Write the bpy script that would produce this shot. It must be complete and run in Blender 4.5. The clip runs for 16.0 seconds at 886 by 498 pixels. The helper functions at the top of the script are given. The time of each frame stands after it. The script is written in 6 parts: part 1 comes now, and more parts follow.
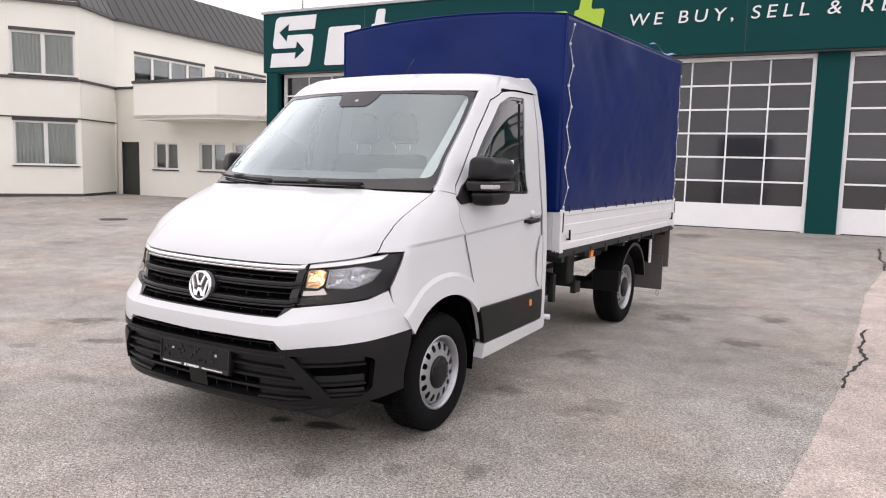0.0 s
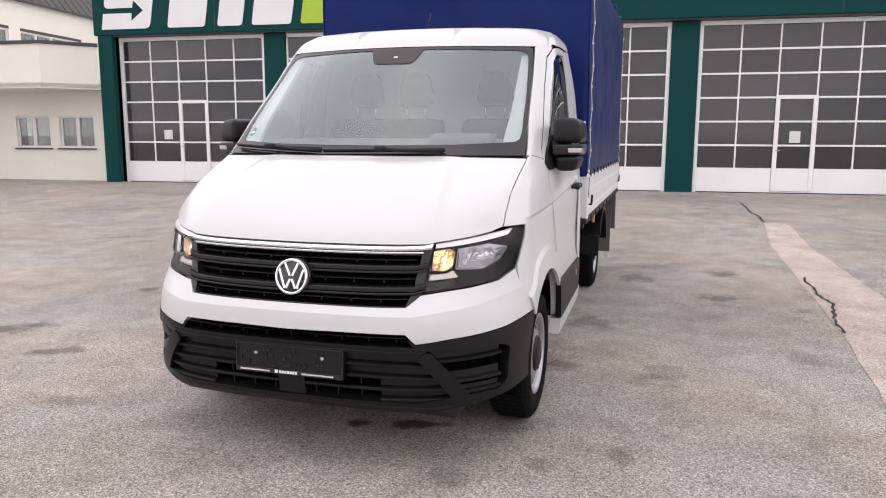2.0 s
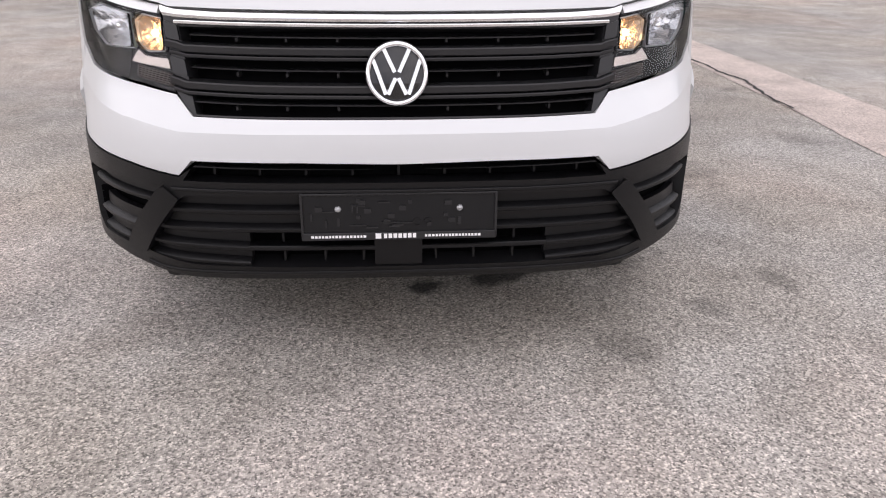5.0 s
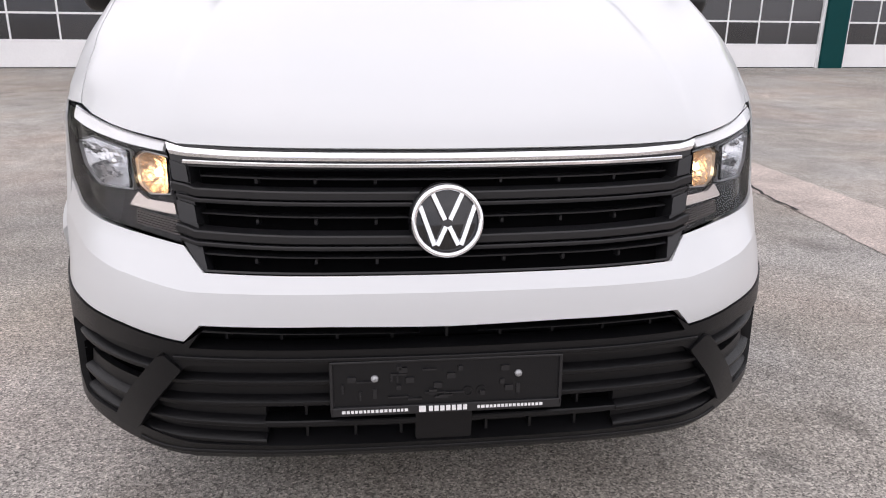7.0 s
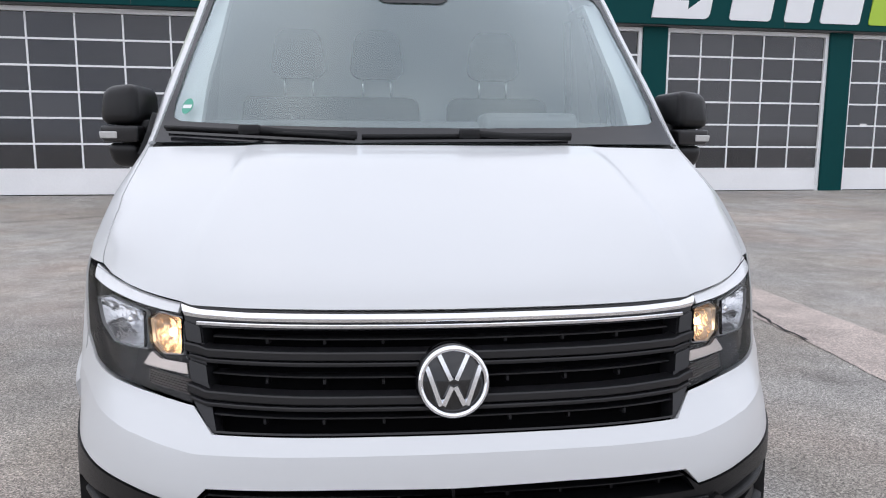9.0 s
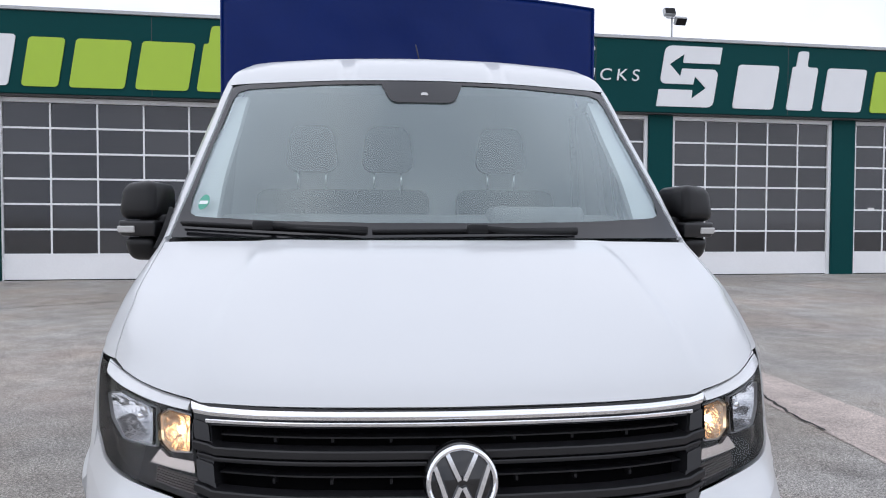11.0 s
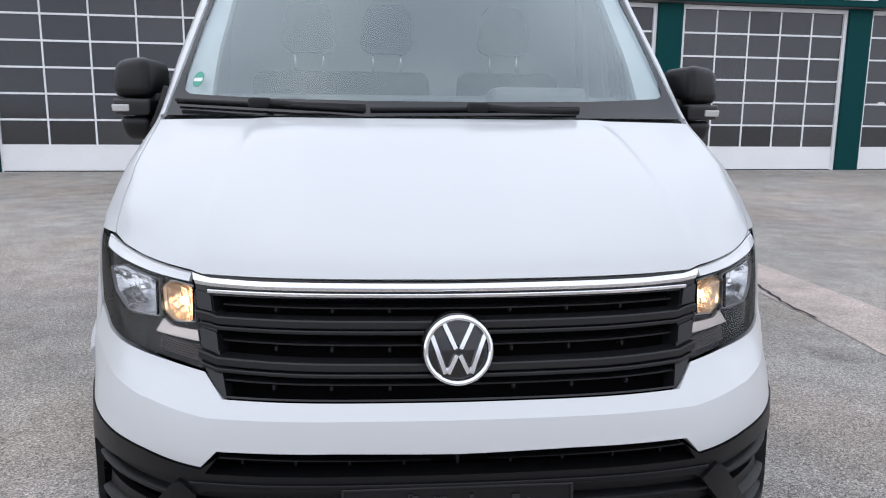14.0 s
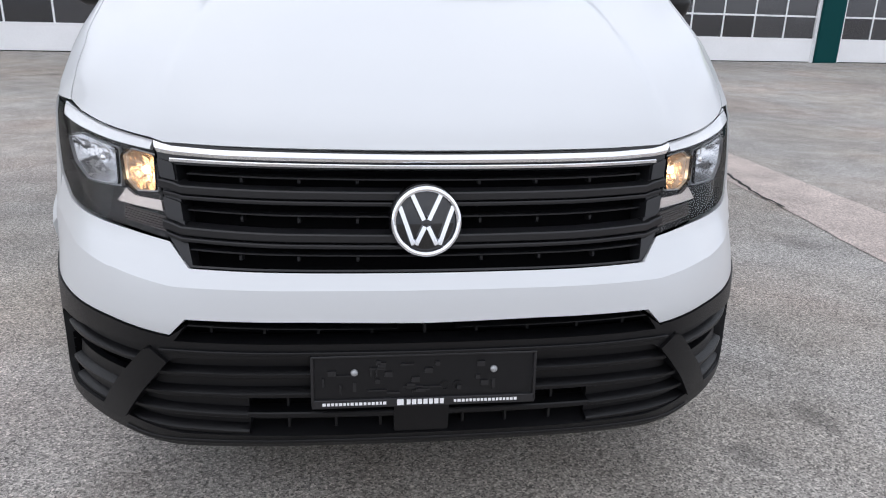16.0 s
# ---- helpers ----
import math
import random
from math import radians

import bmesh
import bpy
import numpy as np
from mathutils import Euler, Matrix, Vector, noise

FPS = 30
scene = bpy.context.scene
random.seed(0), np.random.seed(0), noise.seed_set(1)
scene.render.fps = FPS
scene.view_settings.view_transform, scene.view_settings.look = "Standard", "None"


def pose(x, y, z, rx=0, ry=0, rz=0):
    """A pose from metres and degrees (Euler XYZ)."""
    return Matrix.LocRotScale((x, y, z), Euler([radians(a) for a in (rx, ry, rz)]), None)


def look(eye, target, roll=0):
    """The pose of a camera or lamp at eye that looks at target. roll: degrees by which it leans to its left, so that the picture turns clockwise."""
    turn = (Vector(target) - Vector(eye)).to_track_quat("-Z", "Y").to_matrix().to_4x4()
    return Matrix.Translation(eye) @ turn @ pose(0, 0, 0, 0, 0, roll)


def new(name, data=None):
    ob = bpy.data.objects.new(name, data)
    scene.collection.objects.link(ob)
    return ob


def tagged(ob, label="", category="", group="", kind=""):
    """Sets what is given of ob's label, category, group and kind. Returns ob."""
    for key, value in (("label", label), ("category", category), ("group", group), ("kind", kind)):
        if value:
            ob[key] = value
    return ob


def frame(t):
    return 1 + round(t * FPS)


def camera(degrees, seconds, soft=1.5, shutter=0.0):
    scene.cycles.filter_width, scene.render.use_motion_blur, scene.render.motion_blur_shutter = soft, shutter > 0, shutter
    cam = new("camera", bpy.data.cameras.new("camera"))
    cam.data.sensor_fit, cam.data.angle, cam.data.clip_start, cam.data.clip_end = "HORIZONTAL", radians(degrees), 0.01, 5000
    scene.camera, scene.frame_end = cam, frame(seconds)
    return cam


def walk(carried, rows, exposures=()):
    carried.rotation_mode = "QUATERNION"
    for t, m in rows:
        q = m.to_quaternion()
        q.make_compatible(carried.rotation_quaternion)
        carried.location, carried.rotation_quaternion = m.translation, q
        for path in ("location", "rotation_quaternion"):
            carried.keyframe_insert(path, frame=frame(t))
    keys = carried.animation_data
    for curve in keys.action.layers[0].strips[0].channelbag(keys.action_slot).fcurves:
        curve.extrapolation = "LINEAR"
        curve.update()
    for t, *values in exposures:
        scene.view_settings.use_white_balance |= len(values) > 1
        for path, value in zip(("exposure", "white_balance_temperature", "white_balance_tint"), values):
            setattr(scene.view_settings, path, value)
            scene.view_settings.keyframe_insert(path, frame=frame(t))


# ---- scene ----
cam = camera(62.2, 16.0, 1.1)
PATH = [
    (0, (2.784, -2.808, 1.486), (1.897, -1.03, 1.258), 1.4),
    (0.5, (2.431, -2.845, 1.477), (1.648, -1.02, 1.237), 0.8),
    (1, (2.061, -2.948, 1.476), (1.392, -1.081, 1.221), 0.7),
    (1.5, (1.717, -2.951, 1.445), (1.159, -1.049, 1.179), 0.3),
    (2, (1.315, -2.911, 1.432), (0.884, -0.981, 1.131), 0.2),
    (2.5, (0.905, -2.88, 1.42), (0.593, -0.937, 1.062), 0.0),
    (3, (0.593, -2.772, 1.355), (0.379, -0.837, 0.897), -0.5),
    (3.5, (0.299, -2.643, 1.279), (0.197, -0.749, 0.646), -0.5),
    (3.7, (0.204, -2.588, 1.247), (0.154, -0.717, 0.54), -0.4),
    (5.8, (-0.236, -1.515, 1.17), (0.122, 0.279, 0.36), 0.9),
    (6, (-0.251, -1.49, 1.186), (0.107, 0.319, 0.412), 0.9),
    (6.5, (-0.287, -1.477, 1.215), (0.074, 0.367, 0.531), 0.7),
    (7, (-0.292, -1.493, 1.247), (0.073, 0.38, 0.648), 0.7),
    (7.5, (-0.289, -1.497, 1.268), (0.078, 0.399, 0.75), 0.6),
    (8, (-0.289, -1.498, 1.292), (0.077, 0.417, 0.849), 0.5),
    (8.5, (-0.288, -1.503, 1.312), (0.074, 0.429, 0.942), 0.3),
    (9, (-0.291, -1.515, 1.347), (0.061, 0.433, 1.059), 0.3),
    (9.5, (-0.3, -1.522, 1.366), (0.044, 0.437, 1.156), 0.3),
    (10, (-0.302, -1.533, 1.377), (0.037, 0.433, 1.243), 0.3),
    (10.2, (-0.297, -1.539, 1.383), (0.035, 0.431, 1.276), 0.3),
    (12.3, (-0.284, -1.533, 1.379), (0.039, 0.44, 1.328), 0.1),
    (12.5, (-0.281, -1.531, 1.373), (0.041, 0.441, 1.291), 0.0),
    (13, (-0.281, -1.531, 1.36), (0.041, 0.437, 1.197), 0.1),
    (13.5, (-0.282, -1.537, 1.346), (0.039, 0.421, 1.093), 0.2),
    (14, (-0.282, -1.542, 1.334), (0.037, 0.401, 0.988), 0.5),
    (14.5, (-0.276, -1.545, 1.321), (0.037, 0.381, 0.885), 0.8),
    (15, (-0.274, -1.545, 1.307), (0.039, 0.362, 0.791), 1.1),
    (15.5, (-0.27, -1.543, 1.292), (0.059, 0.342, 0.71), 1.3),
    (16, (-0.266, -1.539, 1.286), (0.112, 0.321, 0.657), 1.6),
]
LIGHT = [(0.0, 0.42, 6800, 18), (3.5, 0.36, 6900, 20), (6.0, 0.48, 6560, 17), (7.0, 0.35, 6620, 17), (8.5, 0.23, 6280, 14), (9.5, 0.16, 6130, 13), (12.5, 0.06, 6050, 13), (14.0, 0.18, 6030, 12), (16.0, 0.22, 6130, 12)]
walk(cam, [(t, look(eye, target, roll)) for t, eye, target, roll in PATH], LIGHT)

# ---------------------------------------------------------------- world, sun
world = bpy.data.worlds.new("overcast_sky")
scene.world = world
world.use_nodes = True
wn, wl = world.node_tree.nodes, world.node_tree.links
sky = wn.new("ShaderNodeTexSky")
sky.sky_type, sky.sun_disc = "NISHITA", False
sky.sun_elevation, sky.sun_rotation = radians(76), radians(-72)
sky.air_density, sky.dust_density = 1.0, 4.0
coord = wn.new("ShaderNodeTexCoord")
cloud = wn.new("ShaderNodeTexNoise")
cloud.inputs["Scale"].default_value, cloud.inputs["Detail"].default_value = 2.2, 5.0
lift = wn.new("ShaderNodeSeparateXYZ")
grow = wn.new("ShaderNodeMapRange")
grow.inputs["From Min"].default_value, grow.inputs["From Max"].default_value = 0.0, 1.0
grow.inputs["To Min"].default_value, grow.inputs["To Max"].default_value = 1.22, 1.02
clouds = wn.new("ShaderNodeMixRGB")
clouds.blend_type, clouds.inputs[0].default_value = "MULTIPLY", 1.0
ramp = wn.new("ShaderNodeValToRGB")
ramp.color_ramp.elements[0].position, ramp.color_ramp.elements[0].color = 0.33, (6.0, 6.5, 7.4, 1)
ramp.color_ramp.elements[1].position, ramp.color_ramp.elements[1].color = 0.70, (11.2, 11.1, 11.2, 1)
veil = wn.new("ShaderNodeMixRGB")
veil.inputs[0].default_value = 0.93
wl.new(coord.outputs["Generated"], cloud.inputs["Vector"])
wl.new(cloud.outputs["Fac"], ramp.inputs["Fac"])
wl.new(sky.outputs["Color"], veil.inputs[1])
wl.new(coord.outputs["Generated"], lift.inputs[0])
wl.new(lift.outputs["Z"], grow.inputs["Value"])
wl.new(ramp.outputs["Color"], clouds.inputs[1])
wl.new(grow.outputs["Result"], clouds.inputs[2])
wl.new(clouds.outputs["Color"], veil.inputs[2])
wl.new(veil.outputs["Color"], wn["Background"].inputs["Color"])
wn["Background"].inputs["Strength"].default_value = 0.1
sun = new("sun", bpy.data.lights.new("sun", "SUN"))
sun.data.energy, sun.data.angle, sun.data.color = 0.8, radians(165), (1.0, 0.97, 0.93)
sun.matrix_world = look((-3.0, 1.0, 13), (0, 0, 0))

# ---------------------------------------------------------------- materials


def mat(name, color, rough=0.5, metal=0.0, coat=0.0, grain=0.0, grain_scale=40.0, tint=0.0, tint_scale=2.0, bump=0.0, bump_scale=80.0, spec=0.5, emit=None):
    """A Principled material with colour variation at two scales and a fine relief."""
    m = bpy.data.materials.new(name)
    m.use_nodes = True
    n, l = m.node_tree.nodes, m.node_tree.links
    b = n["Principled BSDF"]
    b.inputs["Base Color"].default_value = (*color, 1)
    b.inputs["Roughness"].default_value, b.inputs["Metallic"].default_value = rough, metal
    b.inputs["Coat Weight"].default_value, b.inputs["Coat Roughness"].default_value = coat, 0.04
    b.inputs["Specular IOR Level"].default_value = spec
    if emit:
        b.inputs["Emission Color"].default_value = (*emit[:3], 1)
        b.inputs["Emission Strength"].default_value = emit[3]
    tc = n.new("ShaderNodeTexCoord")
    if grain or tint:
        fine, wide = n.new("ShaderNodeTexNoise"), n.new("ShaderNodeTexNoise")
        fine.inputs["Scale"].default_value, wide.inputs["Scale"].default_value = grain_scale, tint_scale
        fine.inputs["Detail"].default_value, wide.inputs["Detail"].default_value = 4, 5
        mixer = n.new("ShaderNodeMath")
        mixer.operation = "MULTIPLY_ADD"
        mixer.inputs[1].default_value = grain
        second = n.new("ShaderNodeMath")
        second.operation = "MULTIPLY_ADD"
        second.inputs[1].default_value, second.inputs[2].default_value = tint, 1.0 - 0.5 * (grain + tint)
        hue = n.new("ShaderNodeMixRGB")
        hue.blend_type, hue.inputs[0].default_value = "MULTIPLY", 1.0
        hue.inputs[1].default_value = (*color, 1)
        for tex in (fine, wide):
            l.new(tc.outputs["Object"], tex.inputs["Vector"])
        l.new(wide.outputs["Fac"], second.inputs[0])
        l.new(fine.outputs["Fac"], mixer.inputs[0])
        l.new(second.outputs[0], mixer.inputs[2])
        l.new(mixer.outputs[0], hue.inputs[2])
        l.new(hue.outputs[0], b.inputs["Base Color"])
    if bump:
        rel, bn = n.new("ShaderNodeTexNoise"), n.new("ShaderNodeBump")
        rel.inputs["Scale"].default_value, rel.inputs["Detail"].default_value = bump_scale, 4
        bn.inputs["Strength"].default_value, bn.inputs["Distance"].default_value = bump, 0.01
        l.new(tc.outputs["Object"], rel.inputs["Vector"])
        l.new(rel.outputs["Fac"], bn.inputs["Height"])
        l.new(bn.outputs["Normal"], b.inputs["Normal"])
    return m


def thin_glass(name, tint, gloss=1.0, rough=0.0, ior=1.5, haze=None, sheen=(1, 1, 1)):
    """A pane: clear or tinted, with the gloss of glass by the angle, perhaps with a painted haze (colour, cover)."""
    m = bpy.data.materials.new(name)
    m.use_nodes = True
    n, l = m.node_tree.nodes, m.node_tree.links
    n.remove(n["Principled BSDF"])
    clear, shine, mix, fres, mul = (n.new("ShaderNode" + k) for k in ("BsdfTransparent", "BsdfGlossy", "MixShader", "Fresnel", "Math"))
    clear.inputs[0].default_value = (*tint, 1)
    shine.inputs["Color"].default_value = (*sheen, 1)
    shine.inputs["Roughness"].default_value = rough
    fres.inputs["IOR"].default_value = ior
    mul.operation, mul.inputs[1].default_value, mul.use_clamp = "MULTIPLY", gloss, True
    l.new(fres.outputs[0], mul.inputs[0])
    l.new(mul.outputs[0], mix.inputs[0])
    if haze:
        film, over = n.new("ShaderNodeBsdfDiffuse"), n.new("ShaderNodeMixShader")
        film.inputs[0].default_value, over.inputs[0].default_value = (*haze[:3], 1), haze[3]
        l.new(clear.outputs[0], over.inputs[1])
        l.new(film.outputs[0], over.inputs[2])
        l.new(over.outputs[0], mix.inputs[1])
    else:
        l.new(clear.outputs[0], mix.inputs[1])
    l.new(shine.outputs[0], mix.inputs[2])
    l.new(mix.outputs[0], n["Material Output"].inputs["Surface"])
    return m


PAINT = mat("white_vehicle_paint", (0.615, 0.63, 0.64), 0.32, coat=0.35, tint=0.03, tint_scale=3, bump=0.012, bump_scale=300)
PLASTIC = mat("black_grained_plastic", (0.0048, 0.0048, 0.0056), 0.40, grain=0.25, grain_scale=220, tint=0.15, bump=0.12, bump_scale=420, spec=0.30)
SATIN = mat("satin_black_plastic", (0.014, 0.014, 0.0155), 0.30, tint=0.15, bump=0.03, bump_scale=200, spec=0.42)
GLOSSBLACK = mat("gloss_black", (0.008, 0.008, 0.009), 0.08, coat=0.5)
# near-black: paints shade into openings; also joints and dark hidden parts
DEEPBLACK = mat("black_shade_and_parts", (0.002, 0.002, 0.0024), 0.9, spec=0.05)
CHROME = mat("chrome", (0.86, 0.87, 0.89), 0.07, 1.0)
BRIGHTTRIM = mat("metallised_plastic", (0.88, 0.89, 0.90), 0.16, 0.2, coat=0.5)
FRIT = mat("black_glass_border", (0.010, 0.010, 0.012), 0.12, spec=0.55, tint=0.1)
SILVER = mat("silver_wheel_paint", (0.42, 0.43, 0.45), 0.32, 0.75, grain=0.12, grain_scale=60, bump=0.03)
RUBBER = mat("tyre_rubber", (0.006, 0.006, 0.0065), 0.85, grain=0.5, grain_scale=60, tint=0.3, bump=0.25, bump_scale=160, spec=0.10)
ALU = mat("anodised_aluminium", (0.76, 0.765, 0.77), 0.45, 0.12, grain=0.15, grain_scale=18, tint=0.12, bump=0.05, bump_scale=60)
STEEL = mat("galvanised_steel", (0.42, 0.43, 0.44), 0.5, 0.7, grain=0.3, grain_scale=50, tint=0.3)
CHASSIS = mat("black_chassis_paint", (0.010, 0.010, 0.010), 0.6, grain=0.5, grain_scale=30, tint=0.5, bump=0.2)
FLAP = mat("grey_rubber_flap", (0.10, 0.085, 0.082), 0.7, grain=0.3, grain_scale=30, tint=0.3, bump=0.1)
ROPE = mat("white_rope", (0.72, 0.72, 0.70), 0.7, grain=0.3, grain_scale=300)
TARP = mat("blue_pvc_tarpaulin", (0.0009, 0.0130, 0.105), 0.40, grain=0.2, grain_scale=9, tint=0.35, tint_scale=1.1, bump=0.6, bump_scale=4, spec=0.17)
SEAT = mat("dark_grey_seat_cloth", (0.02, 0.021, 0.023), 0.9, grain=0.15, grain_scale=25, tint=0.2)
DASH = mat("grey_dashboard_plastic", (0.24, 0.25, 0.255), 0.6, tint=0.2, bump=0.1)
LINING = mat("light_grey_cab_lining", (0.78, 0.80, 0.80), 0.8, tint=0.15, bump=0.1)
AMBER = mat("amber_lens", (0.75, 0.20, 0.01), 0.15, coat=0.5)
CLEARLENS = mat("frosted_indicator_lens", (0.5, 0.5, 0.49), 0.2, coat=0.6, grain=0.3, grain_scale=120)
BULB = mat("lit_bulb", (1.0, 0.75, 0.4), 0.3, emit=(1.0, 0.72, 0.40, 9.0))
REFLECTOR = mat("faceted_reflector", (0.68, 0.69, 0.71), 0.10, 0.92, grain=0.3, grain_scale=40, bump=0.3, bump_scale=45)
# reflector with the bulb's warm glow put into its base colour
WARMREF = mat("glow_tinted_reflector", (0.72, 0.56, 0.42), 0.16, 0.85, grain=0.5, grain_scale=60, bump=0.7, bump_scale=70)
HLBODY = mat("headlamp_housing", (0.010, 0.010, 0.011), 0.22, spec=0.2)
# silver trim, the lamp's warm reflection painted in as a tint
BLADE = mat("glow_tinted_trim", (0.62, 0.56, 0.52), 0.25, 0.6)
STICKER = mat("green_sticker", (0.07, 0.34, 0.24), 0.4)
WHITEPRINT = mat("white_print", (0.8, 0.8, 0.8), 0.5)
# pale film over the glass paints in sky reflection and a lit cab
SCREEN = thin_glass("windscreen_glass", (0.93, 0.98, 0.97), 2.75, haze=(0.42, 0.56, 0.57, 0.09), sheen=(0.86, 0.97, 1.0))
SIDEGLASS = thin_glass("side_window_glass", (0.55, 0.60, 0.58), 1.5)
LENS = thin_glass("clear_lamp_cover", (0.96, 0.96, 0.96), 0.4)
# grey film: dust, and the dim hall's light painted into the panes
PANE = thin_glass("workshop_pane", (0.36, 0.36, 0.37), 1.2, 0.07, haze=(0.085, 0.085, 0.09, 0.55))
HOUSEPANE = thin_glass("house_pane", (0.82, 0.84, 0.84), 0.9)
GREEN = mat("dark_green_sheet_metal", (0.0010, 0.050, 0.051), 0.55, grain=0.1, grain_scale=8, tint=0.18, tint_scale=0.6, bump=0.04, bump_scale=3, spec=0.12)
DOORWHITE = mat("white_door_profile", (0.85, 0.855, 0.86), 0.45, grain=0.08, grain_scale=25, tint=0.15, tint_scale=0.9)
SIGNWHITE = mat("white_sign_foil", (0.78, 0.79, 0.80), 0.45, tint=0.08)
SIGNGREEN = mat("lime_sign_foil", (0.38, 0.56, 0.035), 0.45, tint=0.08)
PLASTER = mat("cream_plaster", (0.82, 0.805, 0.735), 0.9, grain=0.12, grain_scale=30, tint=0.16, tint_scale=0.5, bump=0.15, bump_scale=70)
LEDGE = mat("dark_metal_ledge", (0.05, 0.048, 0.048), 0.5, tint=0.3)
ROOFMETAL = mat("dark_seamed_roof_sheet", (0.020, 0.023, 0.022), 0.5, grain=0.2, grain_scale=12, tint=0.35, tint_scale=0.8)
FRAMEWHITE = mat("white_window_frame", (0.74, 0.74, 0.73), 0.4, tint=0.08)
CURTAIN = mat("pale_curtain", (0.62, 0.63, 0.58), 0.95, grain=0.3, grain_scale=14, tint=0.25)
DOORDARK = mat("dark_house_door", (0.035, 0.04, 0.038), 0.35, tint=0.25)
HALLGREY = mat("workshop_interior", (0.16, 0.16, 0.16), 0.85, grain=0.3, grain_scale=3, tint=0.5, tint_scale=0.5)
PAPER = mat("paper_notice", (0.7, 0.7, 0.68), 0.8)
CRACKMAT = mat("crack_filler", (0.02, 0.019, 0.018), 0.8, grain=0.4)
IRON = mat("cast_iron", (0.06, 0.055, 0.05), 0.7, 0.3, grain=0.5, grain_scale=40, bump=0.4)


def vary_haze(m, low, high):
    """Lets the painted haze differ from pane to pane."""
    n, l = m.node_tree.nodes, m.node_tree.links
    info, rng = n.new("ShaderNodeObjectInfo"), n.new("ShaderNodeMapRange")
    rng.inputs["To Min"].default_value, rng.inputs["To Max"].default_value = low, high
    l.new(info.outputs["Random"], rng.inputs["Value"])
    film = next(x for x in n if x.bl_idname == "ShaderNodeBsdfDiffuse").outputs[0].links[0].to_node
    l.new(rng.outputs["Result"], film.inputs[0])


vary_haze(PANE, 0.3, 0.75)


# dried spills on the yard: middle, half length, half width, turn, depth of tone
SPILLS = [
    (-3.03, 1.60, .30, .13, .5, .55), (-2.26, 1.18, .22, .09, .5, .50), (-2.65, .76, .14, .08, .4, .35), (-1.49, .42, .16, .09, .2, .28),
    (.15, .46, .09, .05, .2, .85), (.45, .51, .14, .06, .3, .80), (.69, -.03, .15, .10, .2, .28), (1.42, .32, .05, .13, .1, .30),
    (1.68, 1.58, .16, .22, -.3, .36), (2.35, 3.98, .26, .16, .2, .50), (1.63, 4.80, .17, .22, -.4, .45), (2.51, 5.27, .18, .20, .4, .45),
    (.60, 13.3, .50, .55, 0, .45), (1.24, 2.85, .20, .20, .7, .40), (1.06, 1.68, .13, .14, .6, .35), (1.06, .18, .07, .07, 0, .30),
    (2.95, 3.62, .16, .08, .2, .35), (2.62, 2.14, .16, .10, -.6, .25), (-2.88, 3.14, .11, .09, .2, .50), (2.29, .69, .10, .13, 0, .22),
    (-8.6, 5.44, .4, .25, .3, .30), (.96, .62, .16, .10, .4, .30), (.60, 6.6, .35, .30, .2, .30), (1.85, 5.6, .40, .22, .5, .22),
]


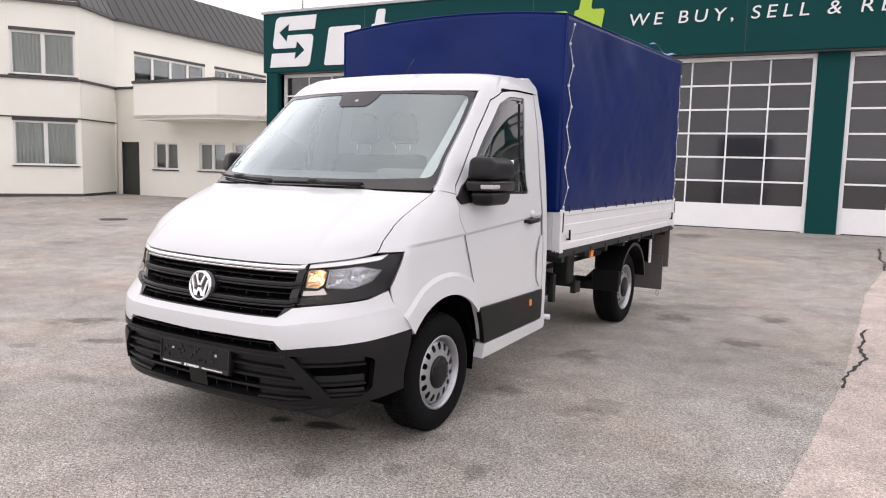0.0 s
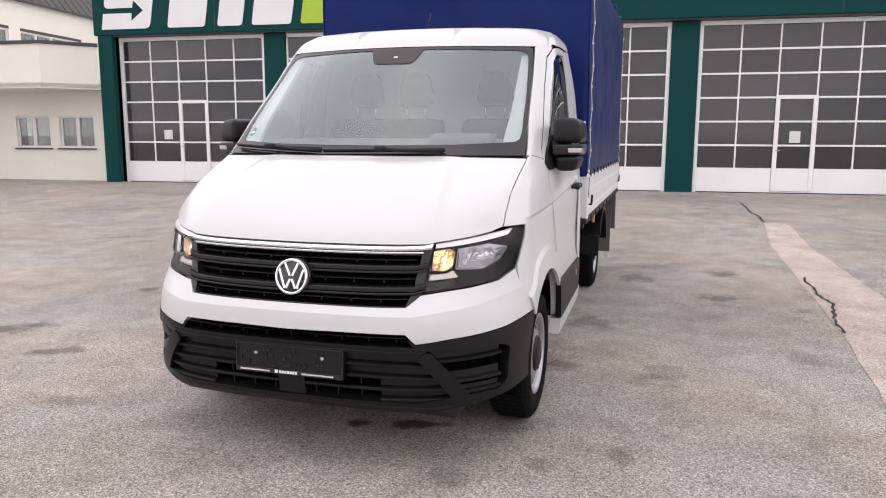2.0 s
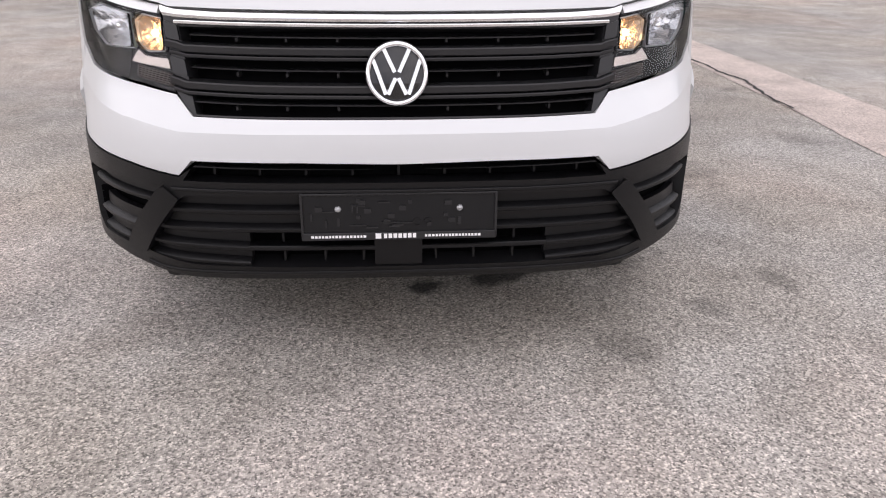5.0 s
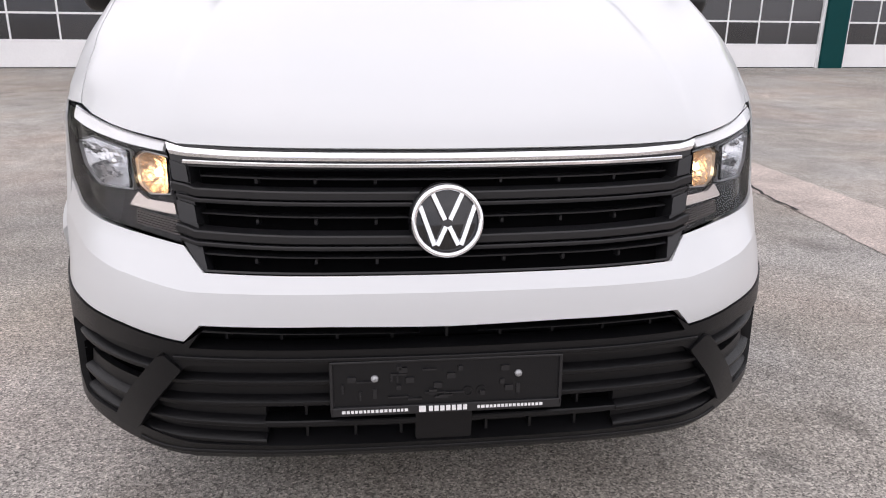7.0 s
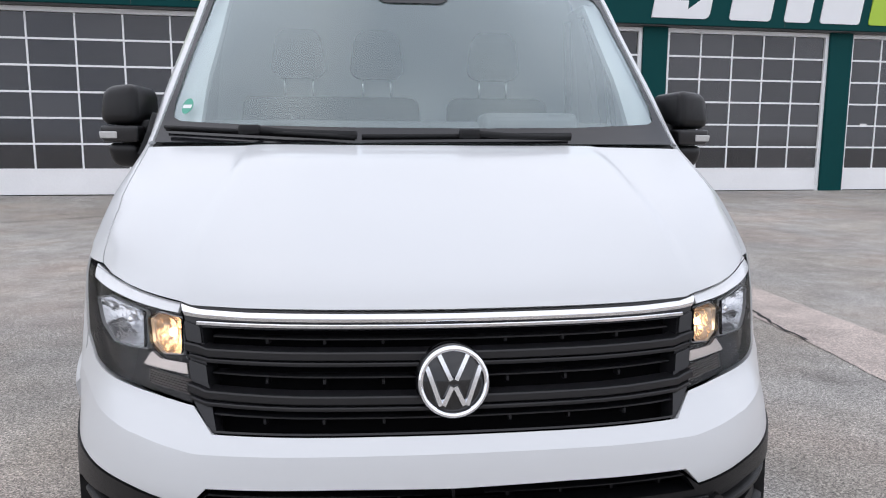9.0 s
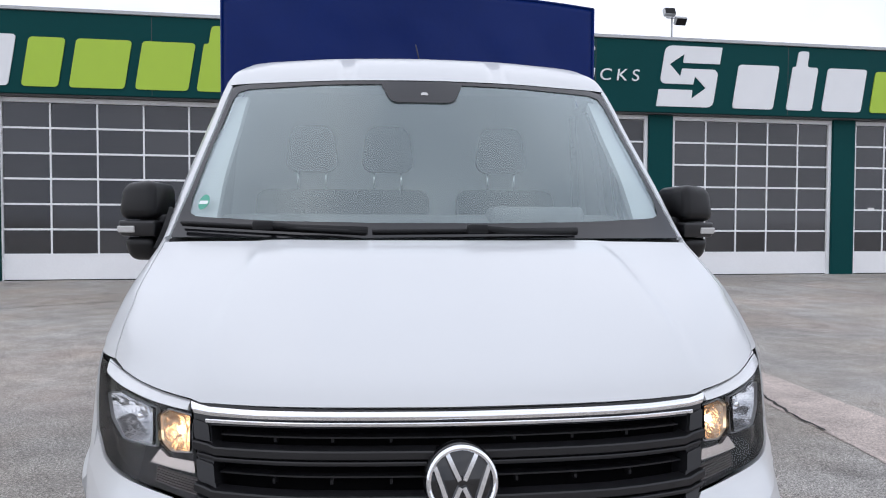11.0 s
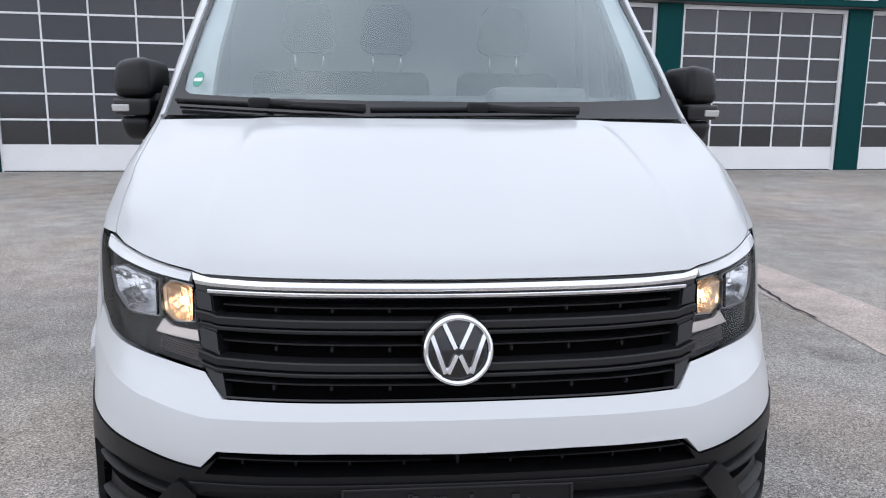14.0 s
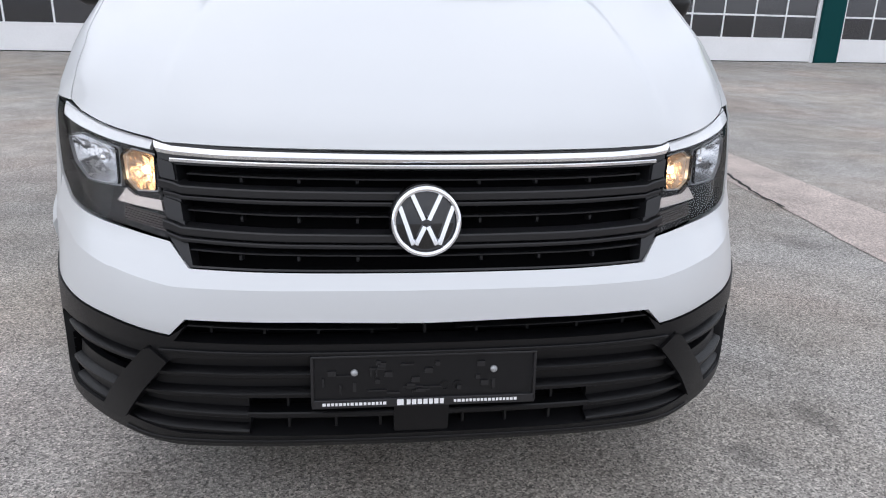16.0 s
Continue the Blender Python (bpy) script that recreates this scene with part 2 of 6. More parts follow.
def asphalt(name, base, specks, patches=True):
    """Worn asphalt: pale and dark stones in a grey binder, broad stains and wear."""
    m = bpy.data.materials.new(name)
    m.use_nodes = True
    n, l = m.node_tree.nodes, m.node_tree.links
    b = n["Principled BSDF"]
    geo = n.new("ShaderNodeNewGeometry")

    def tex(kind, scale, **more):
        t = n.new("ShaderNodeTex" + kind)
        t.inputs["Scale"].default_value = scale
        if "detail" in more:
            t.inputs["Detail"].default_value = more["detail"]
        l.new(geo.outputs["Position"], t.inputs["Vector"])
        return t

    def ramp_of(src, stops):
        r = n.new("ShaderNodeValToRGB")
        e = r.color_ramp.elements
        while len(e) < len(stops):
            e.new(0.5)
        for el, (p, v) in zip(e, stops):
            el.position, el.color = p, (v, v, v, 1)
        l.new(src, r.inputs["Fac"])
        return r.outputs["Color"]

    def mul(a, c):
        x = n.new("ShaderNodeMixRGB")
        x.blend_type, x.inputs[0].default_value = "MULTIPLY", 1.0
        l.new(a, x.inputs[1])
        l.new(c, x.inputs[2])
        return x.outputs[0]

    stones = tex("Voronoi", 190)
    grit = tex("Noise", 60, detail=5)
    middle = tex("Noise", 3.2, detail=6)
    wide = tex("Noise", 0.45, detail=6)
    blot = tex("Noise", 1.15, detail=3)
    stone = n.new("ShaderNodeSeparateColor")
    l.new(stones.outputs["Color"], stone.inputs[0])
    col = ramp_of(stone.outputs[0], specks)
    hue = n.new("ShaderNodeMixRGB")
    hue.blend_type, hue.inputs[0].default_value, hue.inputs[2].default_value = "MULTIPLY", 1.0, (*base, 1)
    l.new(col, hue.inputs[1])
    out = mul(hue.outputs[0], ramp_of(grit.outputs["Fac"], [(0.3, 0.72), (0.7, 1.25)]))
    out = mul(out, ramp_of(middle.outputs["Fac"], [(0.3, 0.80), (0.7, 1.14)]))
    out = mul(out, ramp_of(wide.outputs["Fac"], [(0.3, 0.78), (0.7, 1.14)]))
    if patches:
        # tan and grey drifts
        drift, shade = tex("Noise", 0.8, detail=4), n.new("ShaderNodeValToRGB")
        shade.color_ramp.elements[0].position, shade.color_ramp.elements[0].color = 0.36, (1.03, 1.0, 0.955, 1)
        shade.color_ramp.elements[1].position, shade.color_ramp.elements[1].color = 0.62, (0.98, 1.0, 1.02, 1)
        l.new(drift.outputs["Fac"], shade.inputs["Fac"])
        out = mul(out, shade.outputs["Color"])
        out = mul(out, ramp_of(blot.outputs["Fac"], [(0.25, 0.70), (0.36, 0.99), (1.0, 1.0)]))
        # red and grey chippings in drifts
        rust, rosy = tex("Noise", 0.55, detail=3), n.new("ShaderNodeValToRGB")
        rosy.color_ramp.elements[0].position, rosy.color_ramp.elements[0].color = 0.50, (1.0, 1.0, 1.0, 1)
        rosy.color_ramp.elements[1].position, rosy.color_ramp.elements[1].color = 0.66, (1.05, 0.99, 0.97, 1)
        l.new(rust.outputs["Fac"], rosy.inputs["Fac"])
        out = mul(out, rosy.outputs["Color"])
        # spills, soft and ragged
        ragged = tex("Noise", 7.0, detail=5)

        def math_of(op, a, c, clamp=False):
            x = n.new("ShaderNodeMath")
            x.operation, x.use_clamp = op, clamp
            for k, v in enumerate((a, c)):
                if isinstance(v, (int, float)):
                    x.inputs[k].default_value = v
                else:
                    l.new(v, x.inputs[k])
            return x.outputs[0]

        rough_edge = math_of("MULTIPLY_ADD", ragged.outputs["Fac"], 2.6)
        rough_edge.node.inputs[2].default_value = -1.3
        for sx, sy_, ra, rb, turn, deep in SPILLS:
            mp = n.new("ShaderNodeMapping")
            mp.vector_type = "TEXTURE"
            mp.inputs["Location"].default_value = (sx, sy_, 0)
            mp.inputs["Rotation"].default_value = (0, 0, turn)
            mp.inputs["Scale"].default_value = (ra, rb, 1)
            l.new(geo.outputs["Position"], mp.inputs["Vector"])
            far = n.new("ShaderNodeVectorMath")
            far.operation = "LENGTH"
            l.new(mp.outputs[0], far.inputs[0])
            edge = math_of("SUBTRACT", 1.15, math_of("ADD", far.outputs["Value"], rough_edge))
            cover = math_of("MULTIPLY", math_of("MULTIPLY", edge, 1.5, True), deep)
            out = mul(out, math_of("SUBTRACT", 1.0, cover))
    l.new(out, b.inputs["Base Color"])
    b.inputs["Roughness"].default_value = 0.82
    bn = n.new("ShaderNodeBump")
    bn.inputs["Strength"].default_value, bn.inputs["Distance"].default_value = 0.5, 0.004
    l.new(stones.outputs["Distance"], bn.inputs["Height"])
    l.new(bn.outputs["Normal"], b.inputs["Normal"])
    return m


ASPHALT = asphalt("worn_asphalt", (0.388, 0.362, 0.330), [(0.0, 0.28), (0.35, 0.80), (0.75, 1.12), (1.0, 1.75)])
CONCRETE = asphalt("pale_concrete_patch", (0.53, 0.455, 0.41), [(0.0, 0.6), (0.5, 1.0), (1.0, 1.35)], False)

# ---------------------------------------------------------------- mesh helpers


def link_mesh(name, verts, faces, material, parent=None, label="", smooth=False, mats=None):
    me = bpy.data.meshes.new(name)
    me.from_pydata([tuple(v) for v in verts], [], faces)
    for mm in mats or [material]:
        me.materials.append(mm)
    if smooth:
        me.polygons.foreach_set("use_smooth", [True] * len(me.polygons))
    me.update()
    ob = new(name, me)
    if parent:
        ob.parent = parent
    if label:
        ob["label"] = label
    return ob


def part(name, bm, material, parent=None, label="", smooth=False):
    me = bpy.data.meshes.new(name)
    bmesh.ops.recalc_face_normals(bm, faces=bm.faces)
    bm.to_mesh(me)
    bm.free()
    me.materials.append(material)
    if smooth:
        me.polygons.foreach_set("use_smooth", [True] * len(me.polygons))
    ob = new(name, me)
    if parent:
        ob.parent = parent
    if label:
        ob["label"] = label
    return ob


def sharpen(ob, degrees=35):
    ob.data.set_sharp_from_angle(angle=radians(degrees))
    return ob


def add_box(bm, lo, hi, bevel=0.0, segments=2, m=None):
    """Adds a box with softened edges to a bmesh."""
    geo = bmesh.ops.create_cube(bm, size=1.0)
    vs = geo["verts"]
    for v in vs:
        v.co = Vector([lo[i] + (v.co[i] + 0.5) * (hi[i] - lo[i]) for i in range(3)])
    if bevel:
        es = list({e for v in vs for e in v.link_edges})
        r = bmesh.ops.bevel(bm, geom=es, offset=bevel, segments=segments, affect="EDGES", profile=0.5)
        vs = list({v for f in r["faces"] for v in f.verts} | {v for v in vs if v.is_valid})
    if m is not None:
        bmesh.ops.transform(bm, matrix=m, verts=vs)
    return vs


def box(name, lo, hi, material, parent=None, label="", bevel=0.0, segments=2, m=None):
    bm = bmesh.new()
    add_box(bm, lo, hi, bevel, segments, m)
    return part(name, bm, material, parent, label)


def lathe(profile, steps=40, axis="x", close=False):
    """Turns (radius, along) points round an axis; gives vertices and faces."""
    vs, fs = [], []
    n = len(profile)
    for i in range(steps):
        a = 2 * math.pi * i / steps
        c, s = math.cos(a), math.sin(a)
        for r, h in profile:
            vs.append({"x": (h, r * c, r * s), "y": (r * c, h, r * s), "z": (r * c, r * s, h)}[axis])
    for i in range(steps):
        j = (i + 1) % steps
        for k in range(n if close else n - 1):
            q = (k + 1) % n
            fs.append((i * n + k, i * n + q, j * n + q, j * n + k))
    return vs, fs


def tube(points, radius, sides=8, cap=True):
    """A round bar along points."""
    pts = [Vector(p) for p in points]
    vs, fs = [], []
    up = Vector((0.03, 0.02, 1)).normalized()
    for i, p in enumerate(pts):
        d = (pts[min(i + 1, len(pts) - 1)] - pts[max(i - 1, 0)]).normalized()
        a = d.cross(up)
        a = a.normalized() if a.length > 1e-3 else Vector((1, 0, 0))
        b = d.cross(a)
        r = radius[i] if isinstance(radius, (list, tuple)) else radius
        for k in range(sides):
            t = 2 * math.pi * k / sides
            vs.append(p + a * (r * math.cos(t)) + b * (r * math.sin(t)))
    for i in range(len(pts) - 1):
        for k in range(sides):
            q = (k + 1) % sides
            fs.append((i * sides + k, i * sides + q, (i + 1) * sides + q, (i + 1) * sides + k))
    if cap:
        fs.append(tuple(range(sides))[::-1])
        fs.append(tuple(range((len(pts) - 1) * sides, len(pts) * sides)))
    return vs, fs


def prism(outline, depth, plane="xz", at=0.0):
    """A flat outline given a thickness: from at to at + depth along the third axis."""
    def place(p, h):
        return {"xz": (p[0], h, p[1]), "yz": (h, p[0], p[1]), "xy": (p[0], p[1], h)}[plane]
    n = len(outline)
    vs = [place(p, at) for p in outline] + [place(p, at + depth) for p in outline]
    fs = [tuple(range(n)), tuple(range(2 * n - 1, n - 1, -1))]
    fs += [(i, i + n, (i + 1) % n + n, (i + 1) % n) for i in range(n)]
    return vs, fs


def fillet(points, r, steps=4):
    """Rounds the corners of a closed outline."""
    out = []
    n = len(points)
    for i in range(n):
        p, a, b = Vector(points[i]), Vector(points[i - 1]), Vector(points[(i + 1) % n])
        da, db = a - p, b - p
        k = min(r, 0.45 * da.length, 0.45 * db.length)
        s, e = p + da.normalized() * k, p + db.normalized() * k
        for j in range(steps + 1):
            t = j / steps
            out.append(tuple(s * (1 - t) ** 2 + p * (2 * t * (1 - t)) + e * t * t))
    return out


def thing(name, label, category, m=None, group="", kind=""):
    ob = new(name)
    ob.empty_display_size = 0.2
    if m is not None:
        ob.matrix_world = m
    return tagged(ob, label, category, group, kind)


# ---------------------------------------------------------------- ground
FY, BASE = 15.96, 0.13


def ground_z(x, y):
    t = min(1.0, max(0.0, (y - 4.6) / 9.5))
    return BASE * t * t * (3 - 2 * t)


ys = [-2500, -400, -60, -12, -4, 0, 4, 4.6] + [4.6 + .5 * i for i in range(1, 20)] + [15, 20, 30, 60, 300, 2500]
xs = [-2500, -300, -60, -24, -12, -6, -3, 0, 3, 6, 12, 24, 60, 300, 2500]
gv = [(x, y, ground_z(x, y)) for y in ys for x in xs]
gf = [(j * len(xs) + i, j * len(xs) + i + 1, (j + 1) * len(xs) + i + 1, (j + 1) * len(xs) + i) for j in range(len(ys) - 1) for i in range(len(xs) - 1)]
tagged(link_mesh("ground", gv, gf, ASPHALT, smooth=True), "worn grey asphalt yard with stains", "ground", kind="structure")


def ribbon(name, line, width, material, lift, label, category, wob=0.0, seed=1):
    """A flat band that lies on the ground along a line; width a number or two ends."""
    r = random.Random(seed)
    pts = []
    for (x1, y1), (x2, y2) in zip(line[:-1], line[1:]):
        k = max(1, int(math.hypot(x2 - x1, y2 - y1) / (.06 if wob else .3)))
        pts += [(x1 + (x2 - x1) * i / k, y1 + (y2 - y1) * i / k) for i in range(k)]
    pts.append(line[-1])
    vs, fs = [], []
    for i, (x, y) in enumerate(pts):
        a, b = pts[max(0, i - 1)], pts[min(len(pts) - 1, i + 1)]
        dx, dy = b[0] - a[0], b[1] - a[1]
        q = math.hypot(dx, dy) or 1
        w = width * (r.uniform(.5, 1.3) if wob else 1 + .04 * noise.noise(Vector((x * 3, y * 3, seed)))) / 2
        ox, oy = (r.uniform(-wob, wob), r.uniform(-wob, wob)) if wob else (0, 0)
        for sg in (1, -1):
            px, py = x + ox - sg * dy / q * w, y + oy + sg * dx / q * w
            vs.append((px, py, ground_z(px, py) + lift))
    fs = [(2 * i, 2 * i + 1, 2 * i + 3, 2 * i + 2) for i in range(len(pts) - 1)]
    return tagged(link_mesh(name, vs, fs, material), label, category, kind="structure")


# pale strip: left edge and width at each y, the edges a little ragged
EDGE = [(-7.0, 1.75, .95), (-3.0, 2.28, .92), (.88, 2.77, .80), (2.85, 3.05, .66), (5.2, 3.27, .58), (7.5, 3.46, .48), (9.3, 3.74, .39), (9.75, 3.80, .37)]
vs = []
for y in np.arange(-7.0, 9.76, .06):
    left, wide = (float(np.interp(y, [e[0] for e in EDGE], [e[k] for e in EDGE])) for k in (1, 2))
    for x, k in ((left, 0), (left + wide, 5)):
        x += .018 * noise.noise(Vector((y * 2.1, k, 0))) + .012 * noise.noise(Vector((y * 8, k, 3)))
        vs.append((x, y, ground_z(x, y) + .004))
tagged(link_mesh("concrete_strip", vs, [(2 * i, 2 * i + 1, 2 * i + 3, 2 * i + 2) for i in range(len(vs) // 2 - 1)], CONCRETE), "pale pinkish patched strip in the asphalt", "pavement", kind="structure")
ribbon("crack", [(3.07, 2.90), (3.09, 3.2), (3.16, 3.5), (3.27, 3.95), (3.24, 4.35), (3.31, 4.7), (3.29, 5.0), (3.36, 5.25)], .026, CRACKMAT, .008, "dark jagged crack beside the pale strip", "crack", .012, 3)
ribbon("crack", [(3.96, 12.9), (3.93, 12.1), (3.86, 11.3), (3.90, 10.7), (3.81, 9.8)], .03, CRACKMAT, .006, "dark crack running towards the doors", "crack", .02, 5)
ribbon("crack", [(-5.68, 5.99), (-5.4, 6.15), (-5.05, 6.4)], .025, CRACKMAT, .005, "thin dark crack in the asphalt", "crack", .01, 6)
ribbon("seam", [(-14, 6.0), (-9, 8.6), (-3.5, 11.4)], .03, CRACKMAT, .004, "thin seam in the asphalt", "crack", .01, 7)


vs, fs = lathe([(0, .012), (.27, .012), (.30, .010), (.31, .0)], 36, "z")
man = link_mesh("manhole_cover", [(a, b, c) for a, b, c in vs], fs, IRON, None, "", False)
man.location = (-11.5, 8.86, ground_z(0, 8.86))
tagged(man, "round cast iron manhole cover in the asphalt", "manhole cover")

# ---------------------------------------------------------------- workshop hall
HALL = thing("workshop_building", "dark green workshop hall with white sectional doors", "building", kind="structure")
X0, X1, PITCH, DW, D0 = -12.72, 27.0, 5.14, 4.50, 3.32
TOPZ = 4.165
box("roof_slab", (X0, FY + .2, 5.6), (X1, FY + 16, 5.75), HALLGREY, HALL)
box("back_wall", (X0, FY + 9, BASE - .3), (X1, FY + 9.2, 5.6), HALLGREY, HALL)
box("side_wall", (X0 + .02, FY + .2, BASE - .3), (X0 + .22, FY + 9, 5.6), GREEN, HALL)
box("side_wall", (X1 - .25, FY + .2, BASE - .3), (X1 - .05, FY + 9, 5.6), GREEN, HALL)
box("hall_floor", (X0 + .2, FY + .1, BASE - .3), (X1 - .2, FY + 9, BASE - .01), HALLGREY, HALL)
FF = 15.62
bm = bmesh.new()
add_box(bm, (X0 - .12, FF, 4.20), (X1, FY + .25, 5.965), .015, 2)
fascia = part("fascia", bm, GREEN, HALL, "dark green sign fascia")
box("roof_edge", (X0 - .17, FF - .05, 5.968), (X1, FY + .4, 6.05), STEEL, HALL, "pale metal roof edge", bevel=.01)
for x in np.arange(X0 + 3.6, X1, 5.14):
    box("panel_joint", (x, FF - .003, 4.22), (x + .012, FF + .01, 5.95), LEDGE, fascia)
box("soffit", (X0, FF + .05, 4.17), (X1, FY + .2, 4.197), LEDGE, HALL)
for k in range(-3, 5):
    x = D0 + PITCH * k
    bm = bmesh.new()
    if k == -3:
        add_box(bm, (X0 - .02, FF + .02, BASE - .3), (X0 + .42, FY + .2, 4.2), .012, 2)
    else:
        lo_x, hi_x = {-2: (-7.83, -7.23), -1: (-2.23, x)}.get(k, (x - .64, x))
        add_box(bm, (lo_x, FY - .10, BASE - .3), (hi_x, FY + .2, 4.2), .012, 2)
    part("pillar", bm, GREEN, HALL)
box("end_wall", (D0 + PITCH * 4, FY - .06, BASE - .3), (X1, FY + .2, 4.2), GREEN, HALL)
box("corner_return", (X0 + .42, FF + .2, BASE - .3), (-12.30, FY + .2, 4.2), GREEN, HALL)


def sectional_door(k, wicket, x0, wide, jamb=.09):
    """A white sectional door: frame, five by six panes, a plain bottom panel, and perhaps a wicket door."""
    d = thing("sectional_door", "white glazed sectional workshop door" + (" with built-in wicket door" if wicket else ", closed"), "garage door", Matrix.Translation((x0, FY, BASE)), "workshop doors", "structure")
    H = TOPZ - BASE
    for nm, lo, hi in (("door_jamb", (0, -.02, 0), (jamb, .10, H)), ("door_jamb", (wide - jamb, -.02, 0), (wide, .10, H)), ("door_head", (jamb, -.02, H - .10), (wide - jamb, .10, H))):
        box(nm, lo, hi, DOORWHITE, d, bevel=.006)
    bm = bmesh.new()
    add_box(bm, (jamb, .012, .02), (wide - jamb, .07, .575), .006, 2)
    part("bottom_panel", bm, DOORWHITE, d, "plain white bottom panel")
    box("floor_seal", (jamb, .015, -.02), (wide - jamb, .065, .02), RUBBER, d)
    lo_z, n = .575, 6
    step = (H - .10 - lo_z) / n
    cols = [jamb + (wide - 2 * jamb) * i / 5 for i in range(6)]
    wx0, wx1 = cols[2] + .0, cols[3] + .0
    for j in range(n):
        z = lo_z + j * step
        bm = bmesh.new()
        add_box(bm, (jamb, .008, z - .022), (wide - jamb, .068, z + .022), .005, 2)
        part("section_rail", bm, DOORWHITE, d)
    for i in range(6):
        if i in (0, 5):
            continue
        bm = bmesh.new()
        add_box(bm, (cols[i] - .018, .011, lo_z), (cols[i] + .018, .064, H - .10), .004, 1)
        part("mullion", bm, DOORWHITE, d)
    w, h = (wide - 2 * jamb) / 5 - .02, step - .03
    me = bpy.data.meshes.get(f"door_pane_{w:.3f}")
    if me is None:
        bm = bmesh.new()
        add_box(bm, (-w / 2, -.002, -h / 2), (w / 2, .002, h / 2))
        me = bpy.data.meshes.new(f"door_pane_{w:.3f}")
        bm.to_mesh(me)
        bm.free()
        me.materials.append(PANE)
    for j in range(n):
        for i in range(5):
            p = new("pane", me)
            p.parent = d
            p.location = ((cols[i] + cols[i + 1]) / 2, .04, lo_z + (j + .5) * step)
            p.rotation_euler = (radians(.15 * math.sin(7.1 * i + 3.3 * j + k)), 0, radians(.25 * math.sin(3.7 * i + 5.9 * j + 2 * k)))
    if wicket:
        wd = new("wicket_door")
        wd.parent = d
        wd["label"] = "white glazed wicket door"
        top = lo_z + 3 * step + .05
        for nm, lo, hi in (("wicket_stile", (wx0 - .03, -.012, .06), (wx0 + .07, .075, top)), ("wicket_stile", (wx1 - .07, -.012, .06), (wx1 + .03, .075, top)), ("wicket_rail", (wx0 + .07, -.012, top - .09), (wx1 - .07, .075, top))):
            box(nm, lo, hi, DOORWHITE, wd, bevel=.006)
        for xx in (wx0 - .036, wx1 + .030):
            box("wicket_gap", (xx, .002, .06), (xx + .006, .02, top), LEDGE, wd)
        box("wicket_gap", (wx0 - .03, .002, .05), (wx1 + .03, .02, .056), LEDGE, wd)
        vs, fs = tube([(wx0 + .03, -.02, 1.02), (wx0 + .03, -.06, 1.02), (wx0 + .14, -.06, 1.02)], .010, 6)
        link_mesh("lever_handle", vs, fs, STEEL, wd, "steel lever handle", True)
    if k in (-3, 0, 2, 1, -2):
        q = {-3: (1.26, 1.22, .26, .26), 0: (2.14, 1.20, .24, .27), 1: (.6, 2.05, .22, .08), 2: (.5, 1.7, .2, .06), -2: (.2, .2, .16, .02)}[k]
        box("notice", (q[0], .018, q[1]), (q[0] + q[2], .022, q[1] + q[3]), PAPER if k != -2 else LEDGE, d, "small notice behind the glass", bevel=0)
    return d


for k in range(-3, 4):
    x0, wide = {-3: (-12.29, 4.45), -2: (-7.22, 4.98)}.get(k, (D0 + PITCH * k, DW))
    sectional_door(k, k in (-3, 0), x0, wide, .035 if k == -2 else .09)


def sign_shape(name, outline, x, z, material, parent, holes=()):
    """A flat raised shape on the fascia; outlines lean to the right."""
    def lean(p):
        return (x + p[0] + .16 * p[1], z + p[1])
    from mathutils.geometry import tessellate_polygon
    rings = [[lean(p) for p in outline]] + [[lean(p) for p in h] for h in holes]
    flat = [p for r in rings for p in r]
    tris = tessellate_polygon([[Vector((a, b, 0)) for a, b in r] for r in rings])
    n = len(flat)
    vs = [(a, FF - .028, b) for a, b in flat] + [(a, FF - .001, b) for a, b in flat]
    fs = [tuple(t) for t in tris]
    first = 0
    for r in rings:
        m = len(r)
        fs += [(first + i, first + (i + 1) % m, first + (i + 1) % m + n, first + i + n) for i in range(m)]
        first += m
    bm = bmesh.new()
    me = bpy.data.meshes.new("t")
    me.from_pydata(vs, [], fs)
    bm.from_mesh(me)
    return part(name, bm, material, parent)


def company_sign(x):
    """The two-arrow mark and a row of slanted plain shapes, white then lime."""
    sg = thing("company_sign", "white and lime slanted sign shapes on green fascia", "sign", None, "company signs")
    # mark: one slanted shape with two arrow-shaped cuts
    low = [(0, 0), (1.36, 0), (1.43, .02), (1.48, .07), (1.50, .14), (1.50, .80), (1.48, .87), (1.42, .93), (1.34, .945)]
    high = [(.53, .945), (.51, .746), (.184, 1.04), (.527, 1.30), (.534, 1.085), (1.51, 1.085), (1.51, 1.50), (.16, 1.50), (.08, 1.48), (.02, 1.42), (0, 1.34), (0, .70), (.02, .63), (.08, .57), (.14, .56)]
    sign_shape("sign_mark", low + high + [(.885, .56), (.90, .76), (1.236, .48), (.896, .207), (.885, .42), (0, .42)], x, 4.35, SIGNWHITE, sg)
    # row of plain leaning blocks, two of them with a riser
    for px, w, h, material in ((2.03, 1.12, 1.10, SIGNWHITE), (3.52, .72, 1.10, SIGNWHITE), (4.52, 1.12, 1.10, SIGNWHITE), (5.90, .74, 1.06, SIGNGREEN), (6.86, 1.14, 1.06, SIGNGREEN), (8.22, 1.12, 1.06, SIGNGREEN), (9.52, .76, 1.06, SIGNGREEN)):
        if px in (3.52, 9.52):
            ring = [(0, 0), (w, 0), (w, h), (.40, h), (.40, h + .40), (.10, h + .40), (.10, h), (0, h)]
        else:
            ring = [(0, 0), (w, 0), (w, h), (0, h)]
        sign_shape("sign_block", fillet(ring, .09, 4), x + px, 4.35, material, sg)
    return sg


company_sign(-12.55)
company_sign(7.87)


